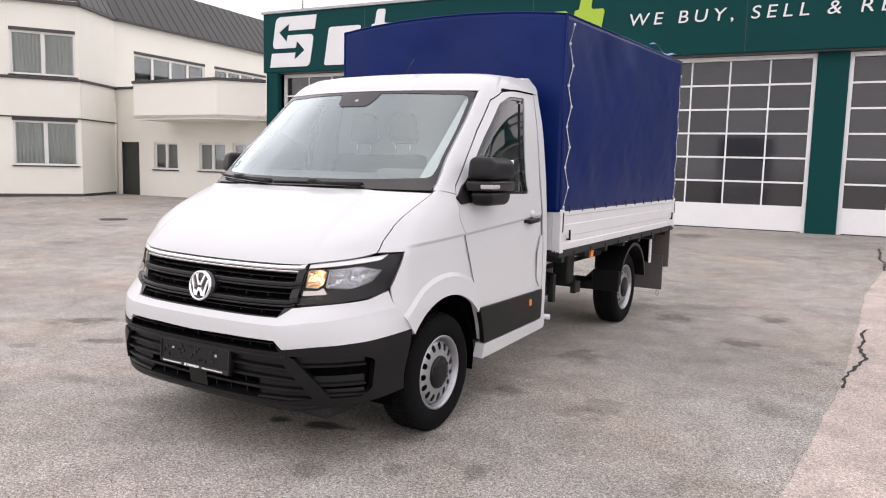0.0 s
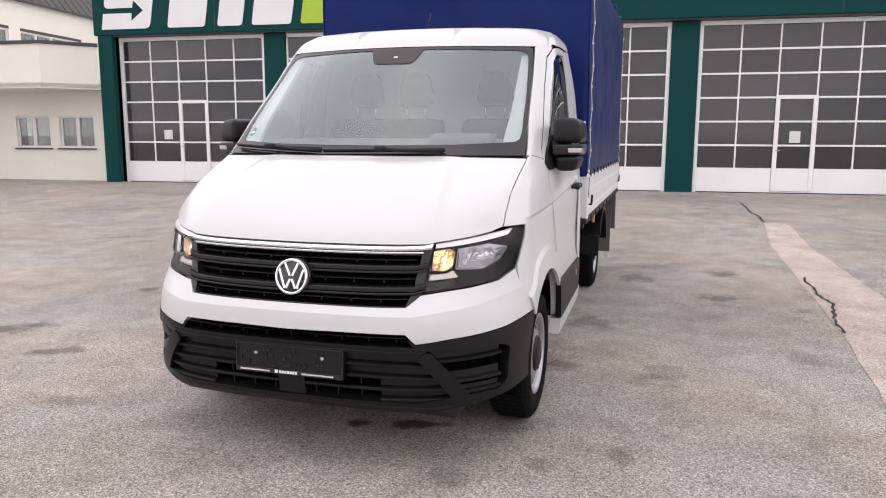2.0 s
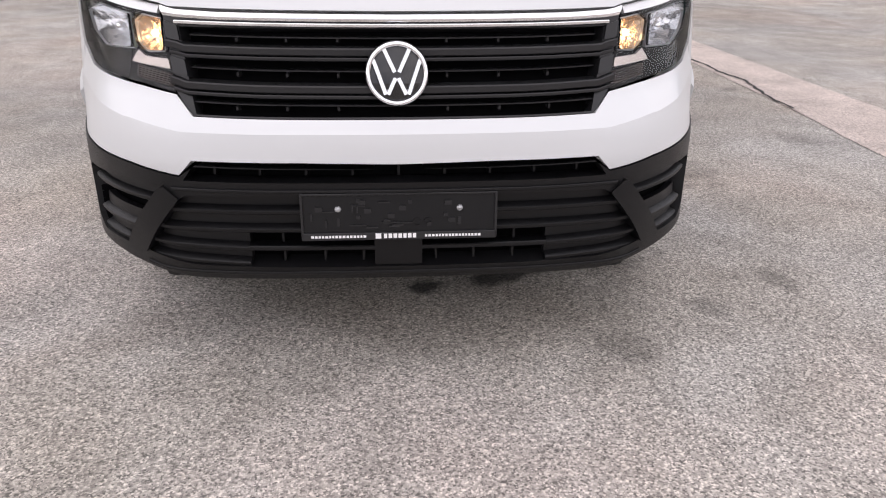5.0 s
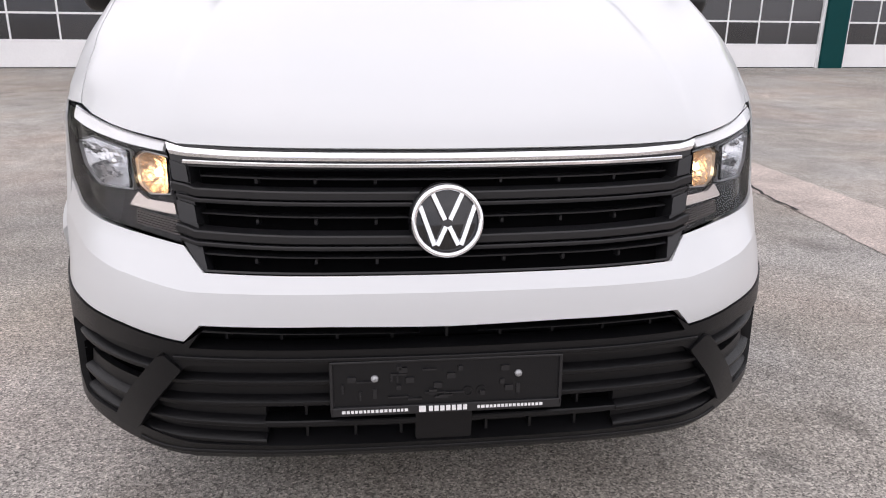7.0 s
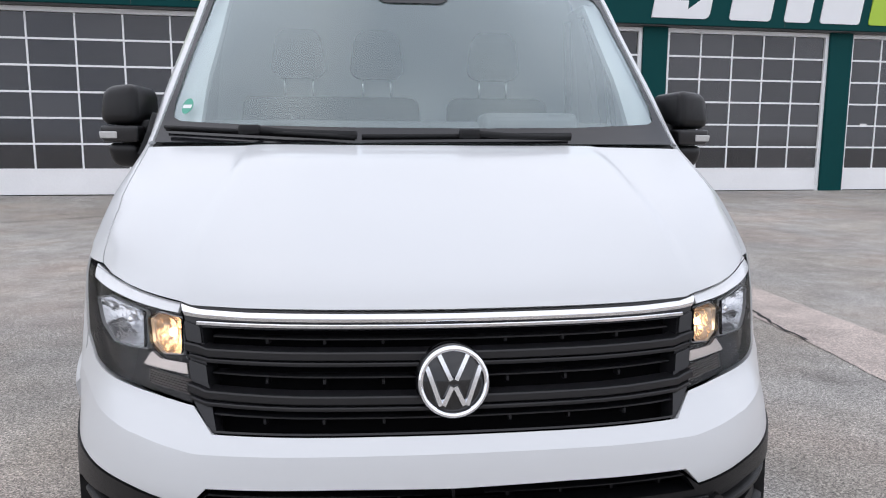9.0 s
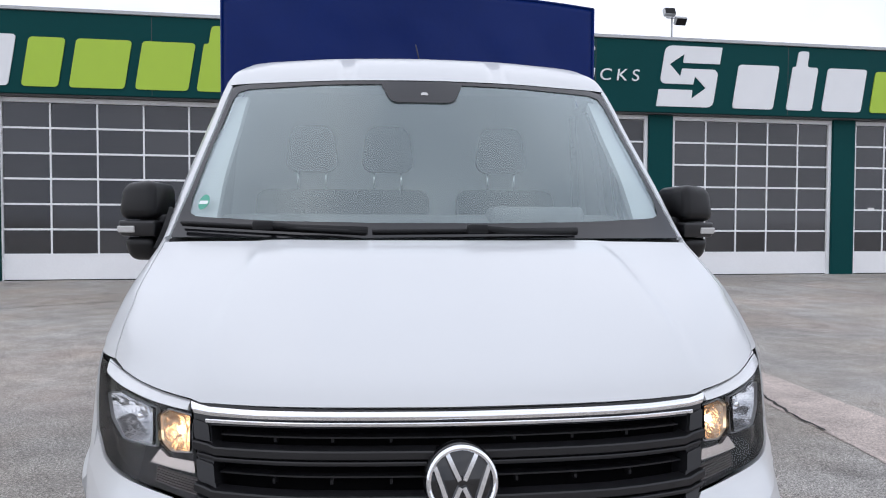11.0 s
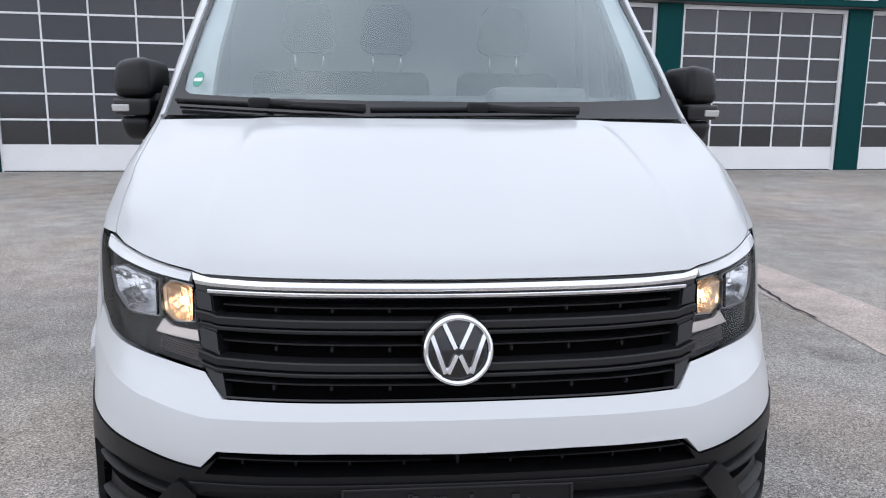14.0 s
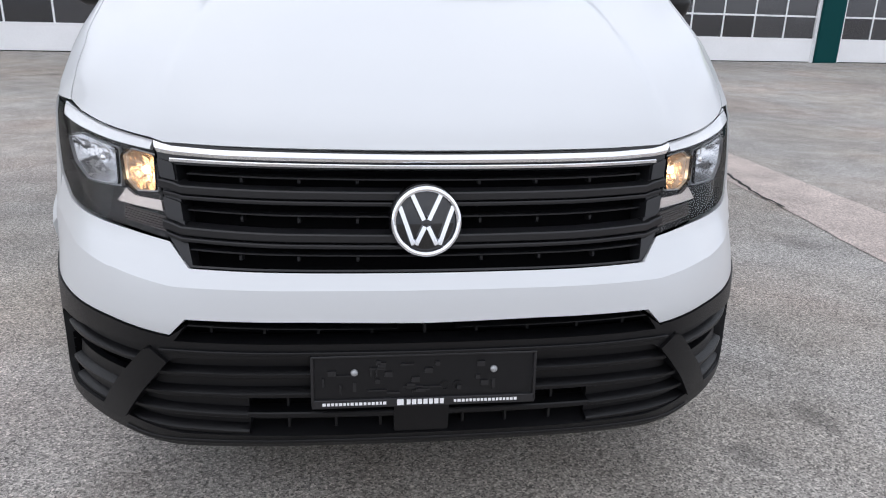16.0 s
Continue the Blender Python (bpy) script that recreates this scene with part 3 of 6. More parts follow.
def lettering(words, x0, x1, z, high, material):
    """Raised sign words, as wide as from x0 to x1."""
    cu = bpy.data.curves.new("words", "FONT")
    cu.body, cu.size, cu.extrude, cu.space_character = words, 1.0, .01, 1.45
    cu.shear = 0.12
    ob = bpy.data.objects.new("words", cu)
    scene.collection.objects.link(ob)
    me = bpy.data.meshes.new_from_object(ob.evaluated_get(bpy.context.evaluated_depsgraph_get()))
    bpy.data.objects.remove(ob)
    co = np.empty(len(me.vertices) * 3)
    me.vertices.foreach_get("co", co)
    co = co.reshape(-1, 3)
    lo, hi = co.min(0), co.max(0)
    k = (x1 - x0) / (hi[0] - lo[0])
    new_co = np.stack([x0 + (co[:, 0] - lo[0]) * k, FF - .016 - co[:, 2], z + co[:, 1] * (high / .70)], 1)
    me.vertices.foreach_set("co", new_co.ravel())
    # one object for each letter: faces that share a stretch of the line
    spans = sorted((min(new_co[v, 0] for v in p.vertices), max(new_co[v, 0] for v in p.vertices), p.index) for p in me.polygons)
    groups, end = [], -1e9
    for lo_x, hi_x, i in spans:
        if lo_x > end + .004:
            groups.append([])
        groups[-1].append(i)
        end = max(end, hi_x)
    sign = thing("slogan_sign", "white slanted lettering WE BUY, SELL & RENT TRUCKS on fascia", "sign")
    for g in groups:
        used = sorted({v for i in g for v in me.polygons[i].vertices})
        at = {v: k for k, v in enumerate(used)}
        link_mesh("letter", [tuple(new_co[v]) for v in used], [tuple(at[v] for v in me.polygons[i].vertices) for i in g], material, sign)
    bpy.data.meshes.remove(me)
    return sign


lettering("WE BUY, SELL & RENT TRUCKS", -1.48, 7.43, 4.945, .285, SIGNWHITE)


def floodlight(x, y):
    f = thing("floodlight", "twin grey floodlight on a roof mast", "lamp", Matrix.Translation((x, y, 6.03)), "roof lamps")
    link_mesh("mast", *tube([(0, 0, 0), (0, 0, .62)], .022, 8), STEEL, f, "", True)
    link_mesh("cross_arm", *tube([(-.16, 0, .60), (.22, 0, .60)], .016, 6), STEEL, f, "", True)
    for dx, dz, a in ((-.10, .72, -25), (.20, .52, 35)):
        m = Matrix.Translation((dx, -.06, dz)) @ Matrix.Rotation(radians(a), 4, "X")
        bm = bmesh.new()
        add_box(bm, (-.15, -.06, -.10), (.15, .06, .10), .02, 2, m)
        hd = part("lamp_head", bm, STEEL, f)
        bm = bmesh.new()
        add_box(bm, (-.13, -.066, -.085), (.13, -.058, .085), 0, 1, m)
        part("lamp_glass", bm, HLBODY, hd)


floodlight(8.44, FF + .35)
floodlight(-11.6, FF + .35)

# ---------------------------------------------------------------- office building beside the hall
OFF = thing("office_building", "cream plastered two storey office building with dark roof", "building", kind="structure")


def wall_piece(name, a, b, z0, z1, material, thick=.25, parent=OFF, holes=(), label=""):
    """An upright wall from a to b (seen from the yard on its right hand), with window holes (u0, u1, z0, z1)."""
    ax, bx = Vector((*a, 0)), Vector((*b, 0))
    d = (bx - ax).normalized()
    n = Vector((-d.y, d.x, 0))
    L = (bx - ax).length
    us = sorted({0, L} | {u for h in holes for u in h[:2]})
    zs = sorted({z0, z1} | {z for h in holes for z in h[2:]})
    vs, fs, idx = [], [], {}

    def vid(i, j, k):
        if (i, j, k) not in idx:
            idx[(i, j, k)] = len(vs)
            vs.append(tuple(ax + d * us[i] + n * (thick * k) + Vector((0, 0, zs[j]))))
        return idx[(i, j, k)]
    cells = {(i, j) for i in range(len(us) - 1) for j in range(len(zs) - 1) if not any(h[0] <= (us[i] + us[i + 1]) / 2 <= h[1] and h[2] <= (zs[j] + zs[j + 1]) / 2 <= h[3] for h in holes)}
    for i, j in cells:
        for k in (0, 1):
            fs.append((vid(i, j, k), vid(i + 1, j, k), vid(i + 1, j + 1, k), vid(i, j + 1, k)))
        for di, dj, p, q in ((-1, 0, (i, j), (i, j + 1)), (1, 0, (i + 1, j), (i + 1, j + 1)), (0, -1, (i, j), (i + 1, j)), (0, 1, (i, j + 1), (i + 1, j + 1))):
            if (i + di, j + dj) not in cells:
                fs.append((vid(*p, 0), vid(*q, 0), vid(*q, 1), vid(*p, 1)))
    bm = bmesh.new()
    me = bpy.data.meshes.new("t")
    me.from_pydata(vs, [], fs)
    bm.from_mesh(me)
    return part(name, bm, material, parent, label)


def along(a, b, u, out=0.0, z=0.0):
    d = (Vector(b) - Vector(a)).normalized()
    return Vector((a[0] + d.x * u + d.y * out, a[1] + d.y * u - d.x * out, z))


def house_window(a, b, u0, u1, z0, z1, sashes=2, sill=True, shutter=False):
    """A white framed window with panes and curtains, set into a wall from a to b."""
    ang = math.atan2(b[1] - a[1], b[0] - a[0])
    m = Matrix.Translation(along(a, b, u0)) @ Matrix.Rotation(ang, 4, "Z")
    w = new("window")
    w.parent = OFF
    w.matrix_basis = m
    w["label"] = "white framed window with pale curtains"
    L, f = u1 - u0, .06
    for nm, lo, hi in (("window_frame", (0, .06, z0), (f, .12, z1)), ("window_frame", (L - f, .06, z0), (L, .12, z1)), ("window_frame", (f, .06, z0), (L - f, .12, z0 + f)), ("window_frame", (f, .06, z1 - f), (L - f, .12, z1))):
        box(nm, lo, hi, FRAMEWHITE, w, bevel=.006)
    for i in range(1, sashes):
        x = L * i / sashes
        box("window_post", (x - .06, .055, z0 + f), (x + .06, .12, z1 - f), FRAMEWHITE, w, bevel=.006)
    for i in range(sashes):
        box("pane", (L * i / sashes + .05, .085, z0 + f), (L * (i + 1) / sashes - .05, .089, z1 - f), HOUSEPANE, w)
    n = max(16, int(L * 44))
    cv = [(f + (L - 2 * f) * i / n, .17 + .022 * math.sin(i * 1.25) + .012 * math.sin(i * .37 + u0), z) for i in range(n + 1) for z in (z0 + .03, z1 - .03)]
    link_mesh("curtain", cv, [(2 * i, 2 * i + 2, 2 * i + 3, 2 * i + 1) for i in range(n)], CURTAIN, w, "", True)
    if sill:
        box("window_sill", (-.06, -.06, z0 - .045), (L + .06, .07, z0 - .004), LEDGE, w, bevel=.006)
    if shutter:
        box("shutter_box", (-.02, -.01, z1 + .003), (L + .02, .10, z1 + .11), LEDGE, w, bevel=.01)


EAVE, LED, BAND = 6.36, 3.96, 2.74
FA, FB = (-25.2, 6.0), (-19.12, 13.9)
LF = math.hypot(FB[0] - FA[0], FB[1] - FA[1])
w1 = LF - 1.98, LF - .12
wh = [(w1[0], w1[1], 4.05, 5.42), (w1[0], w1[1], 1.15, 2.58), (w1[0] - 2.9, w1[1] - 2.9, 4.05, 5.42), (w1[0] - 2.9, w1[1] - 2.9, 1.15, 2.58)]
wall_piece("wall", FA, FB, -.2, EAVE + .12, PLASTER, holes=wh)
for h in wh:
    house_window(FA, FB, *h, shutter=True)
wall_piece("wall", FB, (-20.12, 16.1), -.2, EAVE + .12, PLASTER)
wall_piece("wall", (-20.12, 16.1), (-20.45, 26.0), BAND, EAVE + .12, PLASTER, holes=[(.9, 4.6, 4.2, 5.3), (5.2, 8.6, 4.2, 5.3)])
for u0, u1 in ((.9, 4.6), (5.2, 8.6)):
    house_window((-20.12, 16.1), (-20.45, 26.0), u0, u1, 4.2, 5.3, 4, False, True)
gf = [(.32, 1.16, -.2, 2.03), (1.90, 3.04, 1.08, 2.02), (4.05, 5.22, 1.08, 2.02), (5.55, 6.72, 1.08, 2.02)]
wall_piece("wall", (-20.12, 16.1), (-12.75, 16.1), -.2, BAND + .3, PLASTER, holes=gf)
for h in gf[1:]:
    house_window((-20.12, 16.1), (-12.75, 16.1), *h)
box("house_door", (-19.80, 16.17, BASE), (-18.96, 16.22, 2.03), DOORDARK, OFF, "dark glazed house door", bevel=.008)
box("door_frame", (-19.84, 16.10, BASE), (-19.79, 16.2, 2.06), LEDGE, OFF)
box("terrace_slab", (-20.1, 16.12, BAND + .06), (-12.8, 25.8, BAND + .28), PLASTER, OFF)
box("gutter", (-20.02, 16.1, EAVE - .02), (-19.92, 26.0, EAVE + .06), LEDGE, OFF, m=Matrix.Translation((-20.0, 16.1, 0)) @ Matrix.Rotation(radians(1.9), 4, "Z") @ Matrix.Translation((20.0, -16.1, 0)))
for a, b in ((FA, FB), (FB, (-20.12, 16.1))):
    ang = math.atan2(b[1] - a[1], b[0] - a[0])
    L = math.hypot(b[0] - a[0], b[1] - a[1])
    m = Matrix.Translation((*a, 0)) @ Matrix.Rotation(ang, 4, "Z")
    for nm, z0, z1, o, material in (("ledge", LED - .05, LED + .03, .10, LEDGE), ("ledge", BAND - .06, BAND - .02, .05, LEDGE), ("band", BAND - .02, LED - .05, .03, PLASTER), ("plinth", -.1, .22, .02, LEDGE)):
        box(nm, (0, -o, z0), (L, .0, z1), material, OFF, bevel=.01 if z1 - z0 > .05 else 0, m=m)
    box("gutter", (-.1, -.14, EAVE - .02), (L + .1, .02, EAVE + .06), LEDGE, OFF, m=m)
box("ledge", (-20.1, 16.02, LED - .05), (-17.5, 16.12, LED + .03), LEDGE, OFF)
box("upper_wall", (-20.1, 16.10, BAND + .3), (-17.48, 16.2, LED - .05), PLASTER, OFF)
# balcony with a cream parapet
bal = [(-17.5, 16.1), (-17.5, 14.65), (-13.75, 14.55), (-12.75, 15.58)]
for a, b in zip(bal[:-1], bal[1:]):
    wall_piece("balcony_parapet", a, b, BAND, LED - .07, PLASTER, .15)
    ang = math.atan2(b[1] - a[1], b[0] - a[0])
    L = math.hypot(b[0] - a[0], b[1] - a[1])
    box("parapet_cap", (-.03, -.05, LED - .068), (L + .03, .20, LED + .02), LEDGE, OFF, bevel=.01, m=Matrix.Translation((*a, 0)) @ Matrix.Rotation(ang, 4, "Z"))
vs, fs = prism([(-17.5, 16.1), (-17.5, 14.65), (-13.75, 14.55), (-12.75, 15.58), (-12.75, 16.1)], .14, "xy", BAND - .02)
link_mesh("balcony_slab", vs, fs, PLASTER, OFF)
for x, z in ((-17.9, .55), (-15.2, .55)):
    for k in range(3):
        box("vent_slot", (x, 16.085, z + .05 * k), (x + .4, 16.10, z + .05 * k + .018), PLASTER, OFF)
link_mesh("rain_pipe", *tube([(-20.06, 16.02, .1), (-20.06, 16.02, LED - .1)], .04, 8), PLASTER, OFF, "", True)
# dark standing seam mansard roof
RT = 8.4
edges = [((-25.2, 6.0), (-19.12, 13.9)), ((-19.12, 13.9), (-20.12, 16.1)), ((-20.12, 16.1), (-20.5, 27.0))]
low = [Vector((-25.3, 6.0, EAVE + .05)), Vector((-19.02, 13.93, EAVE + .05)), Vector((-20.02, 16.12, EAVE + .05)), Vector((-20.4, 27.0, EAVE + .05))]
high = [Vector((-27.0, 7.4, RT)), Vector((-21.0, 14.4, RT)), Vector((-21.9, 16.6, RT)), Vector((-22.3, 27.4, RT))]
roof = link_mesh("roof", [tuple(v) for v in low + high], [(i, i + 1, i + 5, i + 4) for i in range(3)], ROOFMETAL, OFF, "dark standing seam metal roof")
for i in range(3):
    L = (low[i + 1] - low[i]).length
    k = max(2, int(L / .45))
    for j in range(k + 1):
        a, b = low[i].lerp(low[i + 1], j / k), high[i].lerp(high[i + 1], j / k)
        link_mesh("roof_seam", *tube([a, b], .022, 4), ROOFMETAL, roof)
vs = [tuple(high[0]), tuple(high[1]), tuple(high[2]), tuple(high[3]), (-34, 27.4, RT + .3), (-34, 7.4, RT + .3)]
link_mesh("roof_top", vs, [tuple(range(6))], ROOFMETAL, OFF)
wall_piece("inner_wall", (-20.4, 26.0), (-34, 26.0), -.2, EAVE, PLASTER)
wall_piece("inner_wall", (-34, 6.0), (-25.2, 6.0), -.2, EAVE, PLASTER)

# ---------------------------------------------------------------- the truck's body surface
# Plan of the cab at rising heights: eight knots from the middle of the front round the corner to the cab's rear edge.
KNOT = np.array([0.0, 0.30, 0.58, 0.82, 1.03, 1.20, 1.88, 2.95])
REAR = 2.20
LEVELS = [
    (0.255, (0.000, .020), (0.300, .025), (0.570, .050), (0.745, .130), (0.886, .300), (0.939, .52), (0.955, 1.2), (0.950, REAR)),
    (0.300, (0.000, -.020), (0.300, -.015), (0.570, .015), (0.755, .118), (0.901, .300), (0.949, .52), (0.962, 1.2), (0.957, REAR)),
    (0.335, (0.000, -.035), (0.300, -.030), (0.570, .002), (0.760, .112), (0.906, .300), (0.954, .52), (0.966, 1.2), (0.962, REAR)),
    (0.450, (0.000, -.050), (0.300, -.045), (0.575, -.012), (0.772, .108), (0.905, 0.302), (0.955, .52), (0.976, 1.2), (0.972, REAR)),
    (0.600, (0.000, -.070), (0.300, -.062), (0.575, -.022), (0.775, .105), (0.908, 0.313), (0.961, .52), (0.980, 1.2), (0.975, REAR)),
    (0.655, (0.000, -.062), (0.300, -.053), (0.572, -.012), (0.772, .115), (0.904, 0.322), (0.960, .52), (0.980, 1.2), (0.975, REAR)),
    (0.735, (0.000, -.036), (0.300, -.027), (0.568, .020), (0.767, .145), (0.889, 0.334), (0.962, .52), (0.980, 1.2), (0.975, REAR)),
    (0.800, (0.000, -.004), (0.300, .006), (0.572, .072), (0.762, .172), (0.881, 0.346), (0.957, .52), (0.980, 1.2), (0.975, REAR)),
    (0.860, (0.000, .022), (0.300, .032), (0.580, .092), (0.762, .195), (0.878, 0.356), (0.951, .52), (0.979, 1.2), (0.975, REAR)),
    (1.000, (0.000, .075), (0.300, .085), (0.600, .137), (0.782, .262), (0.897, 0.419), (0.937, .52), (0.974, 1.2), (0.972, REAR)),
    (1.040, (0.000, .118), (0.300, .126), (0.603, .172), (0.782, .295), (0.899, 0.446), (0.935, .54), (0.971, 1.2), (0.970, REAR)),
    (1.100, (0.000, .215), (0.300, .220), (0.603, .245), (0.778, .335), (0.877, 0.472), (0.923, .58), (0.965, 1.2), (0.967, REAR)),
    (1.186, (0.000, .362), (0.300, .366), (0.596, .386), (0.768, .445), (0.850, 0.536), (0.907, .66), (0.955, 1.2), (0.962, REAR)),
    (1.270, (0.000, .520), (0.300, .526), (0.588, .556), (0.770, .626), (0.856, .694), (0.898, .81), (0.947, 1.2), (0.957, REAR)),
    (1.355, (0.000, .700), (0.300, .710), (0.580, .755), (0.775, .820), (0.858, .866), (0.888, .96), (0.938, 1.2), (0.952, REAR)),
    (1.550, (0.000, .905), (0.300, .920), (0.570, .970), (0.755, 1.025), (0.838, 1.075), (0.870, 1.17), (0.914, 1.34), (0.934, REAR)),
    (1.780, (0.000, 1.140), (0.300, 1.160), (0.560, 1.218), (0.730, 1.275), (0.812, 1.330), (0.846, 1.43), (0.884, 1.56), (0.906, REAR)),
    (1.970, (0.000, 1.332), (0.300, 1.357), (0.548, 1.422), (0.710, 1.475), (0.785, 1.520), (0.822, 1.62), (0.850, 1.75), (0.866, REAR)),
    (2.050, (0.000, 1.425), (0.300, 1.450), (0.535, 1.512), (0.690, 1.565), (0.765, 1.615), (0.804, 1.71), (0.836, 1.82), (0.850, REAR)),
    (2.105, (0.000, 1.530), (0.300, 1.555), (0.515, 1.615), (0.655, 1.670), (0.722, 1.725), (0.762, 1.81), (0.792, 1.91), (0.806, REAR)),
]
LZ = np.array([r[0] for r in LEVELS])
LX = np.array([[p[0] for p in r[1:]] for r in LEVELS])
LY = np.array([[p[1] for p in r[1:]] for r in LEVELS])
SK = np.concatenate([-KNOT[:0:-1], KNOT])
SX = np.concatenate([-LX[:, :0:-1], LX], axis=1)
SY = np.concatenate([LY[:, :0:-1], LY], axis=1)


def slopes(t, v):
    """Slopes at the knots of a curve with no overshoot; v has the knots on its last axis."""
    h, d = np.diff(t), np.diff(v, axis=-1) / np.diff(t)
    w1, w2 = 2 * h[1:] + h[:-1], h[1:] + 2 * h[:-1]
    a, b = d[..., :-1], d[..., 1:]
    with np.errstate(divide="ignore", invalid="ignore"):
        mid = np.where(a * b > 0, (w1 + w2) / (w1 / a + w2 / b), 0.0)
    return np.concatenate([d[..., :1], mid, d[..., -1:]], axis=-1)


def hermite(t, v, g, q):
    """Values at q, one for each row of v, or of one row for all."""
    i = np.clip(np.searchsorted(t, q) - 1, 0, len(t) - 2)
    h = t[i + 1] - t[i]
    u = (q - t[i]) / h
    r = np.arange(len(q)) if v.ndim > 1 else None
    pick = (lambda a, k: a[r, k]) if v.ndim > 1 else (lambda a, k: a[k])
    return (pick(v, i) * (1 + 2 * u) * (1 - u) ** 2 + pick(g, i) * h * u * (1 - u) ** 2 + pick(v, i + 1) * u * u * (3 - 2 * u) + pick(g, i + 1) * h * u * u * (u - 1))


GX, GY = slopes(LZ, SX.T), slopes(LZ, SY.T)


def settle(z):
    """The upper cab sits a little lower than its levels say."""
    return z - np.interp(z, (1.15, 1.35, 1.70, 2.0, 2.2), (0, .018, .022, .028, .030))


def body(s, z):
    """Points of the cab's skin: s runs round the plan (minus: the far side), z is the height."""
    s, z = np.atleast_1d(np.asarray(s, float)), np.atleast_1d(np.asarray(z, float))
    cx = np.stack([hermite(LZ, SX[:, k], GX[k], z) for k in range(len(SK))], axis=1)
    cy = np.stack([hermite(LZ, SY[:, k], GY[k], z) for k in range(len(SK))], axis=1)
    return np.stack([hermite(SK, cx, slopes(SK, cx), s), hermite(SK, cy, slopes(SK, cy), s), settle(z)], axis=1)


def skin_normals(s, z):
    e = 0.004
    zz = np.clip(np.asarray(z, float), LZ[0] + e, LZ[-1] - e)
    ss = np.clip(np.asarray(s, float), SK[0] + e, SK[-1] - e)
    n = np.cross(body(ss + e, zz) - body(ss - e, zz), body(ss, zz + e) - body(ss, zz - e))
    return n / np.linalg.norm(n, axis=1)[:, None]


def s_of(x=None, y=None, z=1.0):
    """Where on the plan the skin has this x (front) or this y (side) at the height z."""
    if x is not None:
        q = np.linspace(0, 1.2, 481)
        return math.copysign(float(np.interp(abs(x), body(q, np.full(481, z))[:, 0], q)), x)
    q = np.linspace(0, 2.95, 801)
    return float(np.interp(y, body(q, np.full(801, z))[:, 1], q))


def fx(*pts):
    return [(s_of(x=x, z=z), z) for x, z in pts]


def sy(*pts):
    return [(s_of(y=y, z=z), z) for y, z in pts]


def both(half):
    """A whole outline from its half at plus s, which runs from the middle to the middle."""
    return half + [(-s, z) for s, z in reversed(half)]


def mirror(pts):
    return [(-s, z) for s, z in reversed(pts)]


def inside(pts, q):
    """Which of the points q lie in a closed outline."""
    res = np.zeros(len(q), bool)
    n = len(pts)
    for i in range(n):
        (x1, y1), (x2, y2) = pts[i], pts[(i + 1) % n]
        if y1 == y2:
            continue
        hit = ((y1 > q[:, 1]) != (y2 > q[:, 1])) & (q[:, 0] < (x2 - x1) * (q[:, 1] - y1) / (y2 - y1) + x1)
        res ^= hit
    return res


def sheet(outline, holes=(), step=0.03, creases=()):
    """Triangles that fill an outline less its holes: points in (s, z) and corners."""
    from mathutils.geometry import delaunay_2d_cdt
    pts, edges = [], []
    for ring in (outline, *holes):
        first = len(pts)
        n = len(ring)
        for i in range(n):
            a, b = Vector(ring[i]), Vector(ring[(i + 1) % n])
            k = max(1, int(round((b - a).length / step)))
            pts += [a.lerp(b, j / k) for j in range(k)]
        edges += [(i, i + 1) for i in range(first, len(pts) - 1)] + [(len(pts) - 1, first)]
    for line in creases:
        # points along a fold, kept as edges where they lie inside
        q = np.array(line, float)
        along_it = np.concatenate([[0], np.cumsum(np.hypot(*np.diff(q, axis=0).T))])
        t = np.linspace(0, along_it[-1], max(2, int(along_it[-1] / step)))
        q = np.stack([np.interp(t, along_it, q[:, i]) for i in (0, 1)], 1)
        rim = np.array(pts)
        ok = inside(outline, q) & np.array([np.min(np.hypot(*(rim - f).T)) > step / 3 for f in q])
        for h in holes:
            ok &= ~inside(h, q)
        at = {}
        for i in np.nonzero(ok)[0]:
            at[i] = len(pts)
            pts.append(Vector(q[i]))
        edges += [(at[i], at[i + 1]) for i in at if i + 1 in at]
    edge = np.array(pts)
    lo, hi = edge.min(0), edge.max(0)
    gx, gz = np.meshgrid(np.arange(lo[0] + step / 2, hi[0], step), np.arange(lo[1] + step / 2, hi[1], step))
    grid = np.stack([gx.ravel(), gz.ravel()], 1)
    keep = inside(outline, grid)
    for h in holes:
        keep &= ~inside(h, grid)
    grid = grid[keep]
    if len(grid):
        far = np.array([np.min((edge[:, 0] - g[0]) ** 2 + (edge[:, 1] - g[1]) ** 2) for g in grid])
        grid = grid[far > (0.45 * step) ** 2]
    v, _, f, *_ = delaunay_2d_cdt(pts + [Vector(g) for g in grid], edges, [], 0, 1e-6)
    v = np.array(v)
    mid = np.array([v[list(t)].mean(0) for t in f])
    ok = inside(outline, mid)
    for h in holes:
        ok &= ~inside(h, mid)
    return v, [t for t, good in zip(f, ok) if good]


